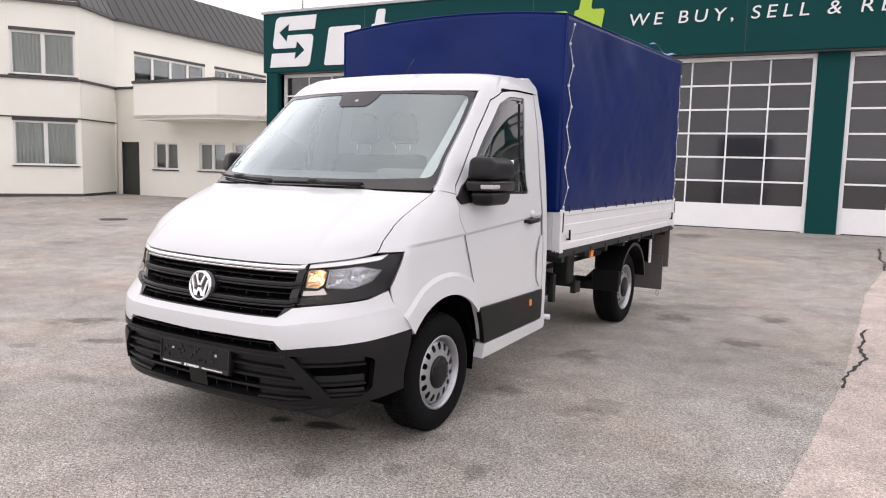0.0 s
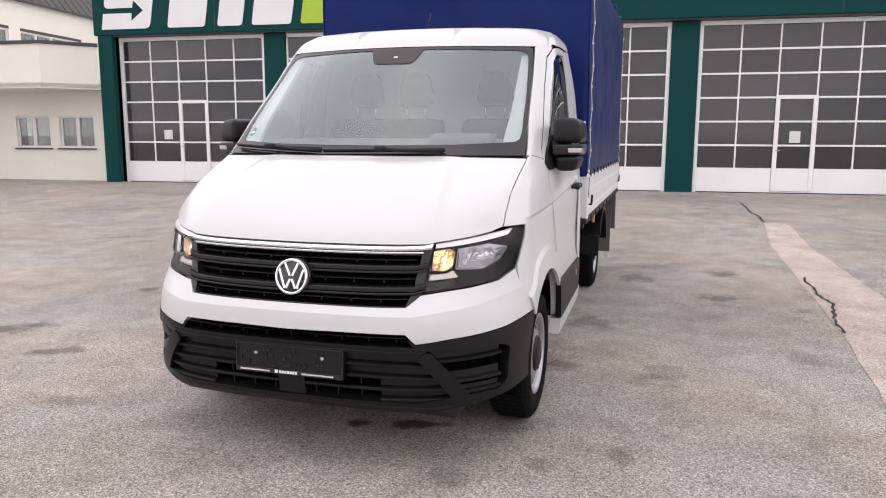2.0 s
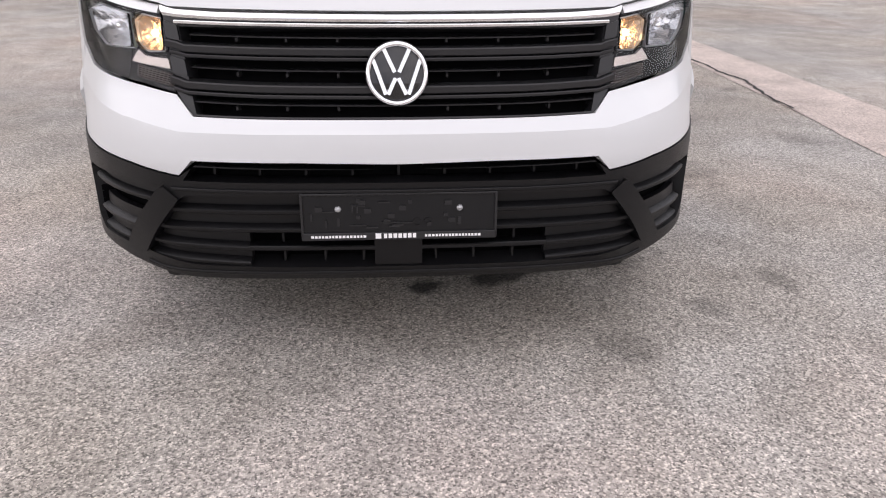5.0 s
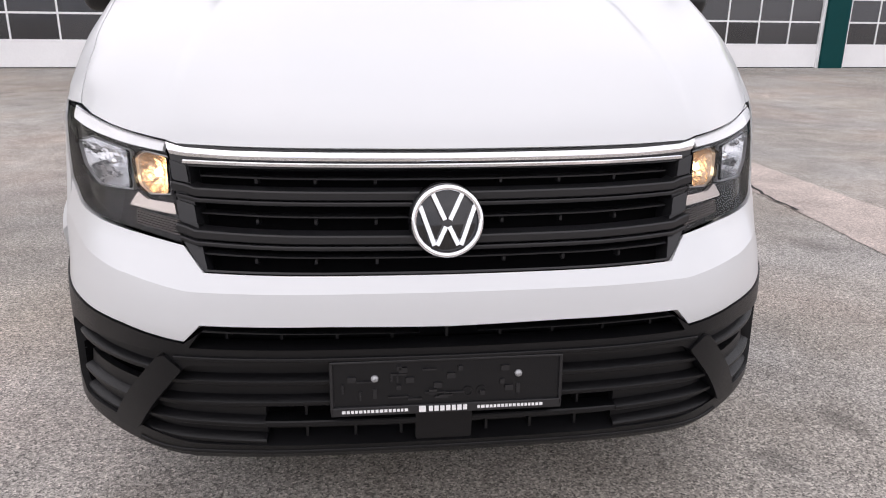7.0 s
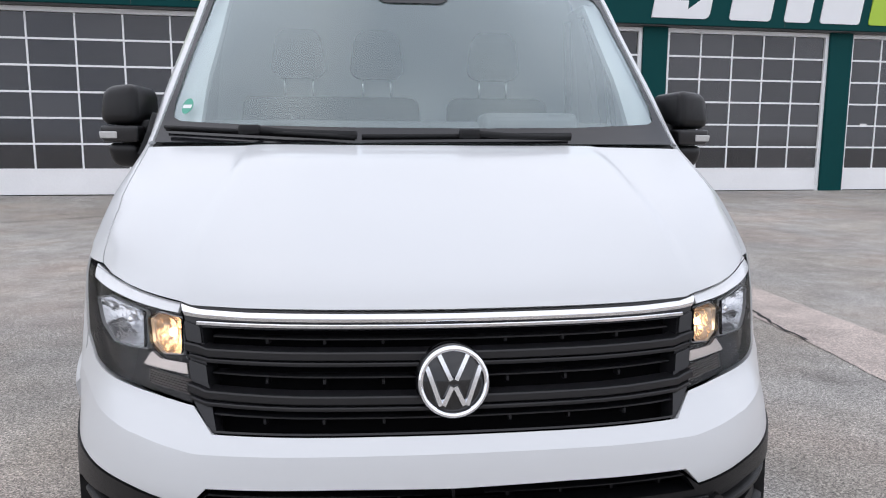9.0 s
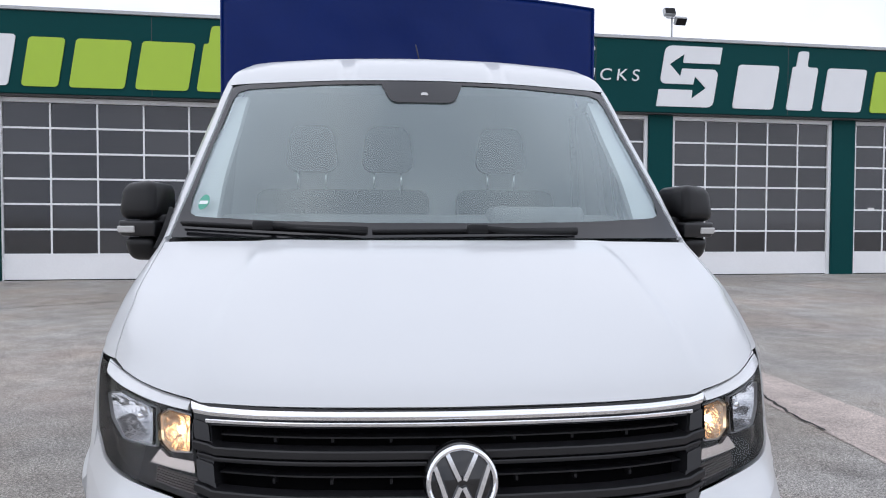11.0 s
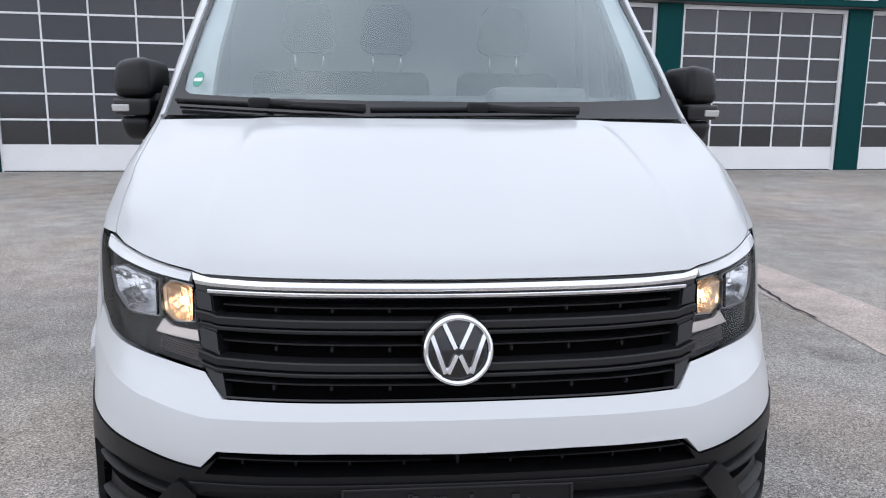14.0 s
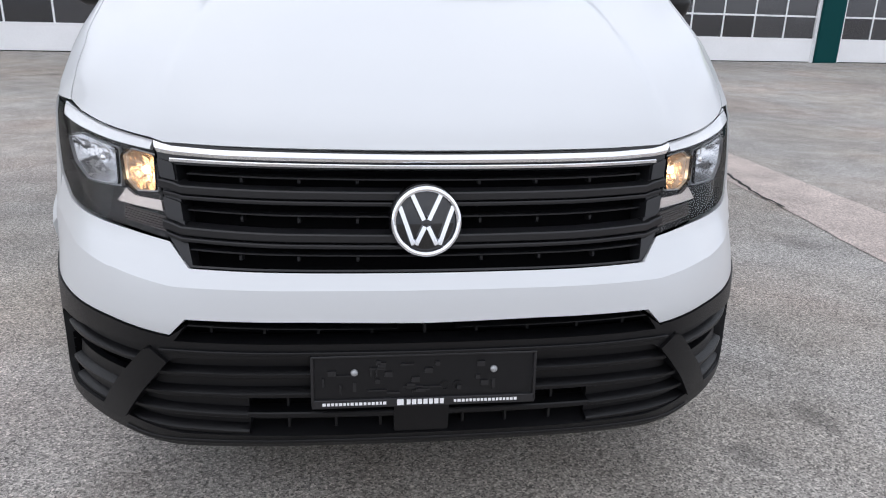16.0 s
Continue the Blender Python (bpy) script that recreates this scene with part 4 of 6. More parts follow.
def panel(name, outline, material, parent, holes=(), label="", lift=0.0, depth=0.018, step=0.03, smooth=True, creases=()):
    """A panel of the skin: filled outline, raised by lift (a number or a function of s, z), its rim turned inward."""
    v, f = sheet(outline, holes, step, creases)
    up = lift(v[:, 0], v[:, 1]) if callable(lift) else np.full(len(v), lift)
    n = skin_normals(v[:, 0], v[:, 1])
    p = body(v[:, 0], v[:, 1]) + n * up[:, None]
    count = {}
    for t in f:
        for a, b in ((t[0], t[1]), (t[1], t[2]), (t[2], t[0])):
            count[(min(a, b), max(a, b))] = count.get((min(a, b), max(a, b)), 0) + 1
    rim = [e for e, c in count.items() if c == 1]
    verts, faces = [tuple(q) for q in p], [tuple(t) for t in f]
    if depth:
        back = {}
        for a, b in rim:
            for k in (a, b):
                if k not in back:
                    back[k] = len(verts)
                    verts.append(tuple(p[k] - n[k] * depth))
            faces.append((a, b, back[b], back[a]))
    ob = link_mesh(name, verts, faces, material, parent, label, smooth)
    bm = bmesh.new()
    bm.from_mesh(ob.data)
    bmesh.ops.recalc_face_normals(bm, faces=bm.faces)
    bm.to_mesh(ob.data)
    bm.free()
    if smooth:
        sharpen(ob, 40)
    if creases:
        # the fold stays sharp: edges whose two ends lie on the same line
        for line in creases:
            q = np.array(line, float)
            u, w = q[:-1], np.diff(q, axis=0)
            k = np.clip(((v[:, None] - u) * w).sum(2) / (w * w).sum(1), 0, 1)
            near = np.min(np.linalg.norm(v[:, None] - u - k[..., None] * w, axis=2), axis=1) < 2e-4
            on = np.zeros(len(verts), bool)
            on[:len(v)] = near
            for e in ob.data.edges:
                if on[e.vertices[0]] and on[e.vertices[1]]:
                    e.use_edge_sharp = True
    return ob


def strip(name, line, high, material, parent, label="", lift=0.0, depth=0.03, step=0.03):
    """A bar that runs along the skin: line is (s, z) points, high its height; front face at lift, depth deep."""
    q = []
    for (s1, z1), (s2, z2) in zip(line[:-1], line[1:]):
        k = max(1, int(round(math.hypot(s2 - s1, z2 - z1) / step)))
        q += [(s1 + (s2 - s1) * i / k, z1 + (z2 - z1) * i / k) for i in range(k)]
    q = np.array(q + [line[-1]])
    n = skin_normals(q[:, 0], q[:, 1])
    n[:, 2] = 0
    n /= np.linalg.norm(n, axis=1)[:, None]
    b = body(q[:, 0], q[:, 1])
    h, e = high / 2, min(0.003, high / 5)
    prof = [(-h + e, lift), (-h, lift - e), (-h, lift - depth), (h, lift - depth), (h, lift - e), (h - e, lift)]
    vs, fs, m = [], [], len(prof)
    for i in range(len(q)):
        for dz, up in prof:
            vs.append((b[i, 0] + n[i, 0] * up, b[i, 1] + n[i, 1] * up, b[i, 2] + dz))
    for i in range(len(q) - 1):
        fs += [(i * m + k, i * m + (k + 1) % m, (i + 1) * m + (k + 1) % m, (i + 1) * m + k) for k in range(m)]
    fs += [tuple(range(m)), tuple(range((len(q) - 1) * m, len(q) * m))[::-1]]
    ob = link_mesh(name, vs, fs, material, parent, label, True)
    bm = bmesh.new()
    bm.from_mesh(ob.data)
    bmesh.ops.recalc_face_normals(bm, faces=bm.faces)
    bm.to_mesh(ob.data)
    bm.free()
    return sharpen(ob, 30)


def band(name, low, high, material, parent, label="", lift=0.0, arc=0.004, depth=0.014, rows=7, step=0.02, tilt=0.0):
    """A smooth moulding between two lines of as many (s, z) points, bulging by arc, its rim turned inward."""
    low, high = np.array(low, float), np.array(high, float)
    t0 = np.concatenate([[0], np.cumsum(np.hypot(*np.diff((low + high) / 2, axis=0).T))])
    q = np.linspace(0, t0[-1], max(4, int(t0[-1] / step)))
    lo = np.stack([np.interp(q, t0, low[:, i]) for i in (0, 1)], 1)
    hi = np.stack([np.interp(q, t0, high[:, i]) for i in (0, 1)], 1)
    vs, fs, m = [], [], rows + 2
    ups = [lift - depth] + [lift + tilt * k / (rows - 1) + arc * (1 - (2 * k / (rows - 1) - 1) ** 2) for k in range(rows)] + [lift + tilt - depth]
    ks = [0] + [k / (rows - 1) for k in range(rows)] + [1]
    grid = [lo + (hi - lo) * k for k in ks]
    nor = [skin_normals(g[:, 0], g[:, 1]) for g in grid]
    pts = [body(g[:, 0], g[:, 1]) + n * u for g, n, u in zip(grid, nor, ups)]
    for i in range(len(q)):
        vs += [tuple(p[i]) for p in pts]
    for i in range(len(q) - 1):
        fs += [(i * m + k, i * m + k + 1, (i + 1) * m + k + 1, (i + 1) * m + k) for k in range(m - 1)]
    fs += [tuple(range(m)), tuple(range((len(q) - 1) * m, len(q) * m))]
    ob = link_mesh(name, vs, fs, material, parent, label, True)
    bm = bmesh.new()
    bm.from_mesh(ob.data)
    bmesh.ops.recalc_face_normals(bm, faces=bm.faces)
    bm.to_mesh(ob.data)
    bm.free()
    return sharpen(ob, 50)


TRUCK = thing("flatbed_truck", "white light truck with blue tarpaulin cover, parked on asphalt", "truck", pose(.005, 0, 0, 0, 0, -4.3))

# ---------------------------------------------------------------- cab panels
hood_side = [(.838, 1.043), (.839, 1.100), (.840, 1.150), (.842, 1.20), (.845, 1.27), (.850, 1.345)]
hood_half = [(0.0, 0.978)] + fx((.25, .979), (.45, .981), (.575, .984), (.603, .992), (.66, 1.0005), (.74, 1.0130), (.80, 1.0265)) + fx(*hood_side) + [(s_of(x=.5, z=1.352), 1.352), (0.0, 1.352)]


def hood_lift(s, z):
    a = np.abs(s)
    up = np.clip((z - 1.0) / 0.10, 0, 1) * np.clip((1.36 - z) / 0.05, 0.25, 1)
    rib = np.exp(-((a - 0.30 - 0.12 * (z - 1.0) / 0.35) / 0.05) ** 2)
    edge = 1 / (1 + np.exp(-(0.575 - 0.05 * (z - 1.0) / 0.35 - a) / 0.007))
    return 0.004 * rib * up + 0.015 * edge * up


panel("hood", both(hood_half), PAINT, TRUCK, lift=hood_lift, depth=0.03, label="white engine hood", step=0.016)

arch = [(.855 + .438 * math.cos(a), .335 + .438 * math.sin(a)) for a in np.radians(np.linspace(42, 140, 24))]
fender = fx((.842, 1.0435), (.843, 1.100), (.844, 1.150), (.846, 1.20), (.849, 1.27), (.854, 1.352)) + sy((.885, 1.362), (1.009, 1.335), (1.007, 1.262), (1.042, 1.10), (1.112, .86), (1.196, .665)) + sy(*arch) + sy((.40, .80), (.398, .866), (.420, .908), (.446, .96), (.468, 1.0), (.490, 1.044))


def shoulder(s, z):
    """The crisp step under the shoulder line that runs along fender and door."""
    p = body(np.abs(s), z)
    line = 1.064 + 0.056 * (p[:, 1] - 0.50)
    return -0.013 * np.clip((line - z) / 0.016 + .5, 0, 1) * np.clip((p[:, 1] - .47) / .14, 0, 1) * np.clip((z - .55) / .3, 0, 1)


def shoulder_line(side, up):
    pts = sy(*[(y, 1.064 + .056 * (y - .5) + up) for y in np.linspace(.5, 2.12, 60)])
    return [(side * a, z) for a, z in pts]


def flare_line(side, r):
    pts = sy(*[(.855 + r * math.cos(a), .335 + r * math.sin(a)) for a in np.radians(np.linspace(28, 150, 60))])
    return [(side * a, z) for a, z in pts]


def fender_lift(s, z):
    # raised lip round the wheel arch
    p = body(np.abs(s), z)
    r = np.hypot(p[:, 1] - .855, z - .335)
    return 0.014 * np.clip((.562 - r) / .022, 0, 1) * (z > 0.33) + shoulder(s, z)


for side, outline in ((1, fender), (-1, mirror(fender))):
    panel("fender", outline, PAINT, TRUCK, lift=fender_lift, step=0.014, creases=[shoulder_line(side, .008), shoulder_line(side, -.008), flare_line(side, .562), flare_line(side, .540)], label="white front fender with flared wheel arch")

door_front = [(1.0135, 1.335), (1.0115, 1.262), (1.0465, 1.10), (1.1165, .86), (1.2065, .655), (1.285, .435)]
door_top = [(2.13, 2.005), (1.87, 2.005), (1.70, 1.985), (1.56, 1.92), (1.35, 1.715), (1.155, 1.51), (1.035, 1.385)]
door_out = sy(*door_front) + sy((2.125, .440), (2.13, 1.0)) + sy(*door_top)
window = sy((1.045, 1.352), (1.915, 1.322), (1.985, 1.968), (1.78, 1.962), (1.625, 1.900), (1.395, 1.69), (1.18, 1.472))
window = fillet(window, 0.025, 3)
win_in = sy((1.075, 1.368), (1.900, 1.338), (1.966, 1.950), (1.79, 1.945), (1.642, 1.885), (1.412, 1.675), (1.20, 1.468))
for flip in (lambda o: o, mirror):
    door = panel("door", flip(door_out), PAINT, TRUCK, holes=[flip(window)], lift=shoulder, label="white cab door", depth=0.05, step=0.016, creases=[shoulder_line(-1 if flip is mirror else 1, k) for k in (.008, -.008)])
    panel("window_seal", flip(window), GLOSSBLACK, door, holes=[flip(fillet(win_in, .03, 3))], lift=-0.008, depth=0.02)
    panel("window_pane", flip(fillet(win_in, .03, 3)), SIDEGLASS, door, lift=-0.013, depth=0.0, step=0.08).visible_shadow = False
    panel("window_post", flip(sy((1.875, 1.345), (1.910, 1.343), (1.960, 1.93), (1.918, 1.93))), GLOSSBLACK, door, lift=-0.004, depth=0.02)
    clad = sy((1.188, .648), (1.212, .585), (1.240, .515), (1.262, .425), (2.115, .438), (2.115, .640))
    panel("door_cladding", flip(fillet(clad, .01, 2)), PLASTIC, door, lift=0.013, depth=0.03, label="black plastic rub panel")
    panel("side_marker", flip(fillet(sy((1.895, .555), (1.930, .553), (1.930, .597), (1.895, .599)), .008, 2)), AMBER, door, lift=0.019, depth=0.01, step=0.02, label="amber side marker lamp")
    # handle: a black pull over a round lock
    sgn = 1 if flip is not mirror else -1
    hx = body([s_of(y=1.93, z=1.135)], [1.135])[0][0]
    bm = bmesh.new()
    add_box(bm, (-.016, -.085, -.016), (.016, .075, .016), .012, 3, Matrix.Translation((sgn * (hx + .024), 1.935, 1.128)) @ Matrix.Rotation(radians(3), 4, "X"))
    add_box(bm, (-.03, -.02, -.012), (.02, .02, .012), .008, 2, Matrix.Translation((sgn * (hx + .004), 1.87, 1.126)))
    add_box(bm, (-.03, -.02, -.012), (.02, .02, .012), .008, 2, Matrix.Translation((sgn * (hx + .004), 1.99, 1.130)))
    part("door_handle", bm, PLASTIC, door, "black door handle", True)
    vs, fs = lathe([(0, .012), (.016, .012), (.026, .006), (.028, -.01)], 16)
    link_mesh("lock_cover", [(sgn * (hx + .004 + a), 1.955 + b, 1.168 + c) for a, b, c in vs], fs, PAINT, door, "", True)

for flip in (lambda o: o, mirror):
    a_pillar = fx((.864, 1.358)) + sy((.90, 1.362), (1.010, 1.342), (1.029, 1.390), (1.149, 1.516), (1.344, 1.721), (1.554, 1.926), (1.696, 1.991), (1.76, 1.999)) + fx((.785, 1.985), (.765, 1.972), (.793, 1.78), (.820, 1.55), (.846, 1.366))
    panel("windscreen_pillar", flip(a_pillar), PAINT, TRUCK, lift=0.0, depth=0.03)
    b_pillar = sy((2.135, 2.004), (2.134, 1.2), (2.129, .43), (2.192, .40), (2.198, 1.2), (2.198, 2.006))
    panel("rear_pillar", flip(b_pillar), PAINT, TRUCK, lift=0.002, depth=0.03)
    sill = sy((1.268, .418), (2.192, .432), (2.192, .372), (2.17, .356), (1.255, .330), (1.262, .37))
    panel("sill", flip(sill), PAINT, TRUCK, lift=0.012, depth=0.06, label="white sill panel")
    # fuel flap line at the rear edge of the door
    panel("filler_flap", flip(fillet(sy((2.035, .72), (2.09, .66), (2.12, .66), (2.12, 1.02), (2.095, 1.02), (2.035, .90)), .02, 3)), PAINT, TRUCK, lift=0.0025, depth=0.004, step=0.03)



def seam(line, parent, width=.004):
    """A dark gap behind two panels' edges."""
    panel("panel_gap", [(s - width, z) for s, z in line] + [(s + width, z) for s, z in reversed(line)], DEEPBLACK, parent, lift=-0.007, depth=0.0, step=0.04)


for flip in (1, -1):
    for line in (sy((1.012, 1.33), (1.010, 1.262), (1.045, 1.10), (1.115, .86), (1.204, .655)), sy((2.13, 1.95), (2.13, 1.2), (2.127, .45))):
        seam([(flip * s, z) for s, z in line], TRUCK)
    top_line = sy((1.032, 1.388), (1.152, 1.513), (1.347, 1.718), (1.557, 1.923), (1.698, 1.988), (1.87, 2.009), (2.13, 2.009))
    q = np.array(top_line)
    d = np.gradient(q, axis=0)
    d = np.stack([-d[:, 1], d[:, 0]], 1) / np.linalg.norm(d, axis=1)[:, None] * .006
    ring = [tuple(v) for v in q + d] + [tuple(v) for v in (q - d)[::-1]]
    panel("panel_gap", ring if flip > 0 else mirror(ring), DEEPBLACK, TRUCK, lift=0.001, depth=0.0, step=0.04)
    # light pillar lining and door trim seen through the windscreen
    trim = fx((.835, 1.40), (.814, 1.56), (.790, 1.75), (.763, 1.95), (.705, 1.95), (.715, 1.75), (.722, 1.62), (.715, 1.40))
    panel("pillar_lining", trim if flip > 0 else mirror(trim), LINING, TRUCK, lift=-0.035, depth=0.02, step=0.05)

# roof: the skin above the glass and doors, closed by a gently crowned top with shallow ribs
rs = np.unique(np.concatenate([np.linspace(-2.95, 2.95, 119), SK]))
rows = []
for z in (1.978, 1.99, 2.01, 2.03, 2.05, 2.07, 2.09, 2.105):
    zz = np.where(np.abs(rs) > 1.4, np.maximum(z, 2.010 + (z - 1.978) * 0.75), z)
    rows.append(body(rs, zz))
top = rows[-1]
for k in np.linspace(0.06, 1, 14):
    ring = top.copy()
    ring[:, 0] *= 1 - k
    ring[:, 1] = top[:, 1] * (1 - k) + np.clip(top[:, 1], 1.75, None) * k
    ring[:, 2] = top[:, 2] + 0.003 * (1 - (1 - min(1, k * 1.6)) ** 2.2) * np.clip((ring[:, 1] - 1.35) / 0.45, 0, 1)
    ring[:, 2] += 0.007 * sum(np.exp(-((ring[:, 0] - c) / 0.035) ** 2) for c in (-.55, -.28, 0, .28, .55)) * np.clip((ring[:, 1] - 1.66) / 0.10, 0, 1) * min(1, k * 3)
    rows.append(ring)
nv = len(rs)
rv = [tuple(p) for r in rows for p in r]
rf = [(i * nv + j, i * nv + j + 1, (i + 1) * nv + j + 1, (i + 1) * nv + j) for i in range(len(rows) - 1) for j in range(nv - 1)]
link_mesh("roof", rv, rf, PAINT, TRUCK, "white ribbed cab roof", True)
bm = bmesh.new()
bm.from_mesh(bpy.data.objects["roof"].data)
bmesh.ops.remove_doubles(bm, verts=bm.verts, dist=0.0004)
bmesh.ops.recalc_face_normals(bm, faces=bm.faces)
bm.to_mesh(bpy.data.objects["roof"].data)
bm.free()
# cab back wall
back = [(x, z) for x, z in ((-.94, .45), (.94, .45), (.95, 1.2), (.90, 1.75), (.84, 2.03), (.78, 2.10), (-.78, 2.10), (-.84, 2.03), (-.90, 1.75), (-.95, 1.2))]
vs, fs = prism(back, 0.03, "xz", REAR - 0.012)
link_mesh("cab_back_wall", vs, fs, PAINT, TRUCK)
vs, fs = prism([(x * .97, z) for x, z in back], 0.004, "xz", REAR - 0.022)
link_mesh("back_lining", vs, fs, LINING, TRUCK)
box("cab_floor", (-.92, 1.32, .42), (.92, REAR - .02, .46), CHASSIS, TRUCK)
box("roof_lining", (-.70, 1.70, 2.04), (.70, REAR - .03, 2.055), LINING, TRUCK)
# antenna
vs, fs = lathe([(0, .035), (.012, .033), (.03, .008), (.034, 0)], 14, "z")
ant = link_mesh("antenna", [(.015 + a, 1.80 + b, 2.078 + c) for a, b, c in vs], fs, PLASTIC, TRUCK, "black roof antenna", True)
vs, fs = tube([(.015, 1.80, 2.105), (.0, 1.93, 2.232)], 0.003, 6)
link_mesh("antenna_rod", vs, fs, PLASTIC, ant, "", True)

# windscreen with its black border, sensor field and sticker
ws = fx((.2, 1.362), (.5, 1.362), (.838, 1.362), (.811, 1.55), (.784, 1.78), (.756, 1.966)) + fx((.70, 1.975), (.4, 1.975), (.15, 1.974))
ws_all = ws + mirror(ws)
screen = panel("windscreen", ws_all, SCREEN, TRUCK, lift=-0.004, depth=0.0, step=0.06, label="large curved windscreen reflecting cloudy sky")
screen.visible_shadow = False
clear = fx((.2, 1.410), (.5, 1.415), (.772, 1.430), (.795, 1.442), (.800, 1.49), (.778, 1.70), (.746, 1.90), (.730, 1.937), (.69, 1.950)) + fx((.4, 1.958), (.15, 1.960))
panel("windscreen_border", ws_all, FRIT, screen, holes=[clear + mirror(clear)], lift=-0.001, depth=0.0, step=0.05, label="black ceramic border")
sensor = fillet([(-.165, 1.962), (.150, 1.962), (.118, 1.888), (.095, 1.872), (-.110, 1.872), (-.133, 1.888)], .015, 3)
panel("sensor_field", sensor, FRIT, screen, lift=0.0, depth=0.0, step=0.04)
panel("sensor_lens", fillet([(-.016, 1.905), (.016, 1.905), (.010, 1.918), (-.010, 1.918)], .005, 2), CLEARLENS, screen, lift=0.002, depth=0.001, step=0.02)
cs, cz = s_of(x=-.758, z=1.475), 1.480
ring = [(cs + .032 * math.cos(a), cz + .026 * math.sin(a)) for a in np.linspace(0, 2 * math.pi, 24, endpoint=False)]
panel("sticker", ring, STICKER, screen, lift=-0.003, depth=0.0, step=0.02, label="round green badge sticker")
panel("sticker_bar", [(cs - .026, cz - .008), (cs + .026, cz - .008), (cs + .026, cz + .004), (cs - .026, cz + .004)], WHITEPRINT, screen, lift=-0.002, depth=0.0, step=0.02)
panel("cowl", fx((.3, 1.345), (.6, 1.345), (.852, 1.345), (.852, 1.372), (.6, 1.372), (.3, 1.372)) + mirror(fx((.3, 1.345), (.6, 1.345), (.852, 1.345), (.852, 1.372), (.6, 1.372), (.3, 1.372))), PLASTIC, TRUCK, lift=-0.014, depth=0.0, step=0.05)


def wiper(x0, x1, xa, tilt):
    """A wiper that lies along the foot of the windscreen: blade, arm and joint."""
    w = new("wiper")
    w.parent = TRUCK
    w["label"] = "black windscreen wiper"
    ax = np.linspace(x0, x1, 16)
    zz = np.linspace(1.388 + tilt[0], 1.388 + tilt[1], 16)
    base = np.array([body([s_of(x=a, z=q)], [q])[0] for a, q in zip(ax, zz)])
    vs, fs = tube([(b[0], b[1] - .020, b[2] + .014) for b in base], .0065, 6)
    link_mesh("wiper_blade", vs, fs, PLASTIC, w, "", True)
    vs, fs = tube([(b[0], b[1] - .007, b[2] + .006) for b in base], .004, 5)
    link_mesh("wiper_rubber", vs, fs, RUBBER, w, "", True)
    j = np.array([np.interp(xa, *(ax[::1 if x1 > x0 else -1], base[::1 if x1 > x0 else -1, i])) for i in range(3)])
    pz = 1.378
    pv = body([s_of(x=xa + (.32 if tilt[2] > 0 else -.32) * 1.0, z=pz)], [pz])[0]
    arm = [(j[0], j[1] - .035, j[2] + .022), (j[0] + .35 * (pv[0] - j[0]), j[1] - .04, j[2] + .012), (pv[0], pv[1] - .03, pv[2] + .006)]
    vs, fs = tube(arm, [.010, .011, .014], 6)
    link_mesh("wiper_arm", vs, fs, PLASTIC, w, "", True)
    bm = bmesh.new()
    add_box(bm, (-.033, -.016, -.014), (.033, .016, .016), .008, 2, Matrix.Translation((j[0], j[1] - .030, j[2] + .018)))
    part("wiper_joint", bm, PLASTIC, w, "", True)


wiper(-.805, -.215, -.53, (.006, -.022, 1))
wiper(-.195, .455, .13, (-.020, -.012, 1))

# ---------------------------------------------------------------- grille
grille = [(0, .728)] + fx((.25, .7285), (.515, .731)) + [(s_of(x=.566, z=.785), .785), (s_of(x=.596, z=.995), .995)] + fx((.575, .984), (.45, .979), (.25, .975)) + [(0, .973)]
GR = new("grille")
GR.parent = TRUCK
GR["label"] = "black slatted radiator grille with chrome top strip"
# shade of the depth behind the slats, painted as a near-black sheet
panel("grille_backing", both(grille), DEEPBLACK, GR, lift=-0.055, depth=0.0, step=0.05)
inner = fx((.25, .7325), (.508, .735), (.530, .80), (.550, .938), (.40, .938), (.2, .937))
frame_out = grille
panel("grille_frame", both(frame_out), SATIN, GR, holes=[inner + mirror(inner)], lift=-0.004, depth=0.05, step=0.025)


def bar(name, z, x, high, lift, depth, material, rise=0.004, label="", bend=()):
    q = [(s_of(x=a, z=z), z + rise * (a / .55) ** 2) for a in np.linspace(0.02, x, 9)] + fx(*[(a, z + up) for a, up in bend])
    line = [(-s, h) for s, h in reversed(q)] + q
    return strip(name, line, high, material, GR, label, lift, depth, step=0.05)


lo_line = [(0.02, .951)] + fx((.25, .952), (.45, .954), (.556, .958), (.586, .962))
hi_line = [(0.02, .968)] + fx((.25, .969), (.45, .971), (.560, .976), (.594, .985))
band("chrome_strip", [(-s, z) for s, z in reversed(lo_line)] + lo_line, [(-s, z) for s, z in reversed(hi_line)] + hi_line, CHROME, GR, "polished chrome strip", .006, .004, .02)
bar("chrome_line", .9440, .556, .0095, .009, .02, CHROME, .004)
for z in (.882, .795):
    bar("grille_bar", z, .532, .020, .010, .045, SATIN, bend=((.552, .010), (.574 + .1 * (z - .795), .015)))
    bar("bar_lip", z - .0175, .530, .009, .006, .04, SATIN, bend=((.548, .008), (.566 + .1 * (z - .795), .012)))
for z in (.912, .834, .755):
    bar("grille_slat", z, .53, .004, -.016, .03, SATIN)
for z, hh in ((.906, .014), (.823, .014), (.746, .014)):
    for x in (-.41, -.28, -.15, .13, .265, .40):
        if x:
            s0 = s_of(x=float(x), z=z)
            strip("grille_rib", [(s0 - .003, z), (s0 + .003, z)], hh, SATIN, GR, "", -.026, .02, step=0.01)
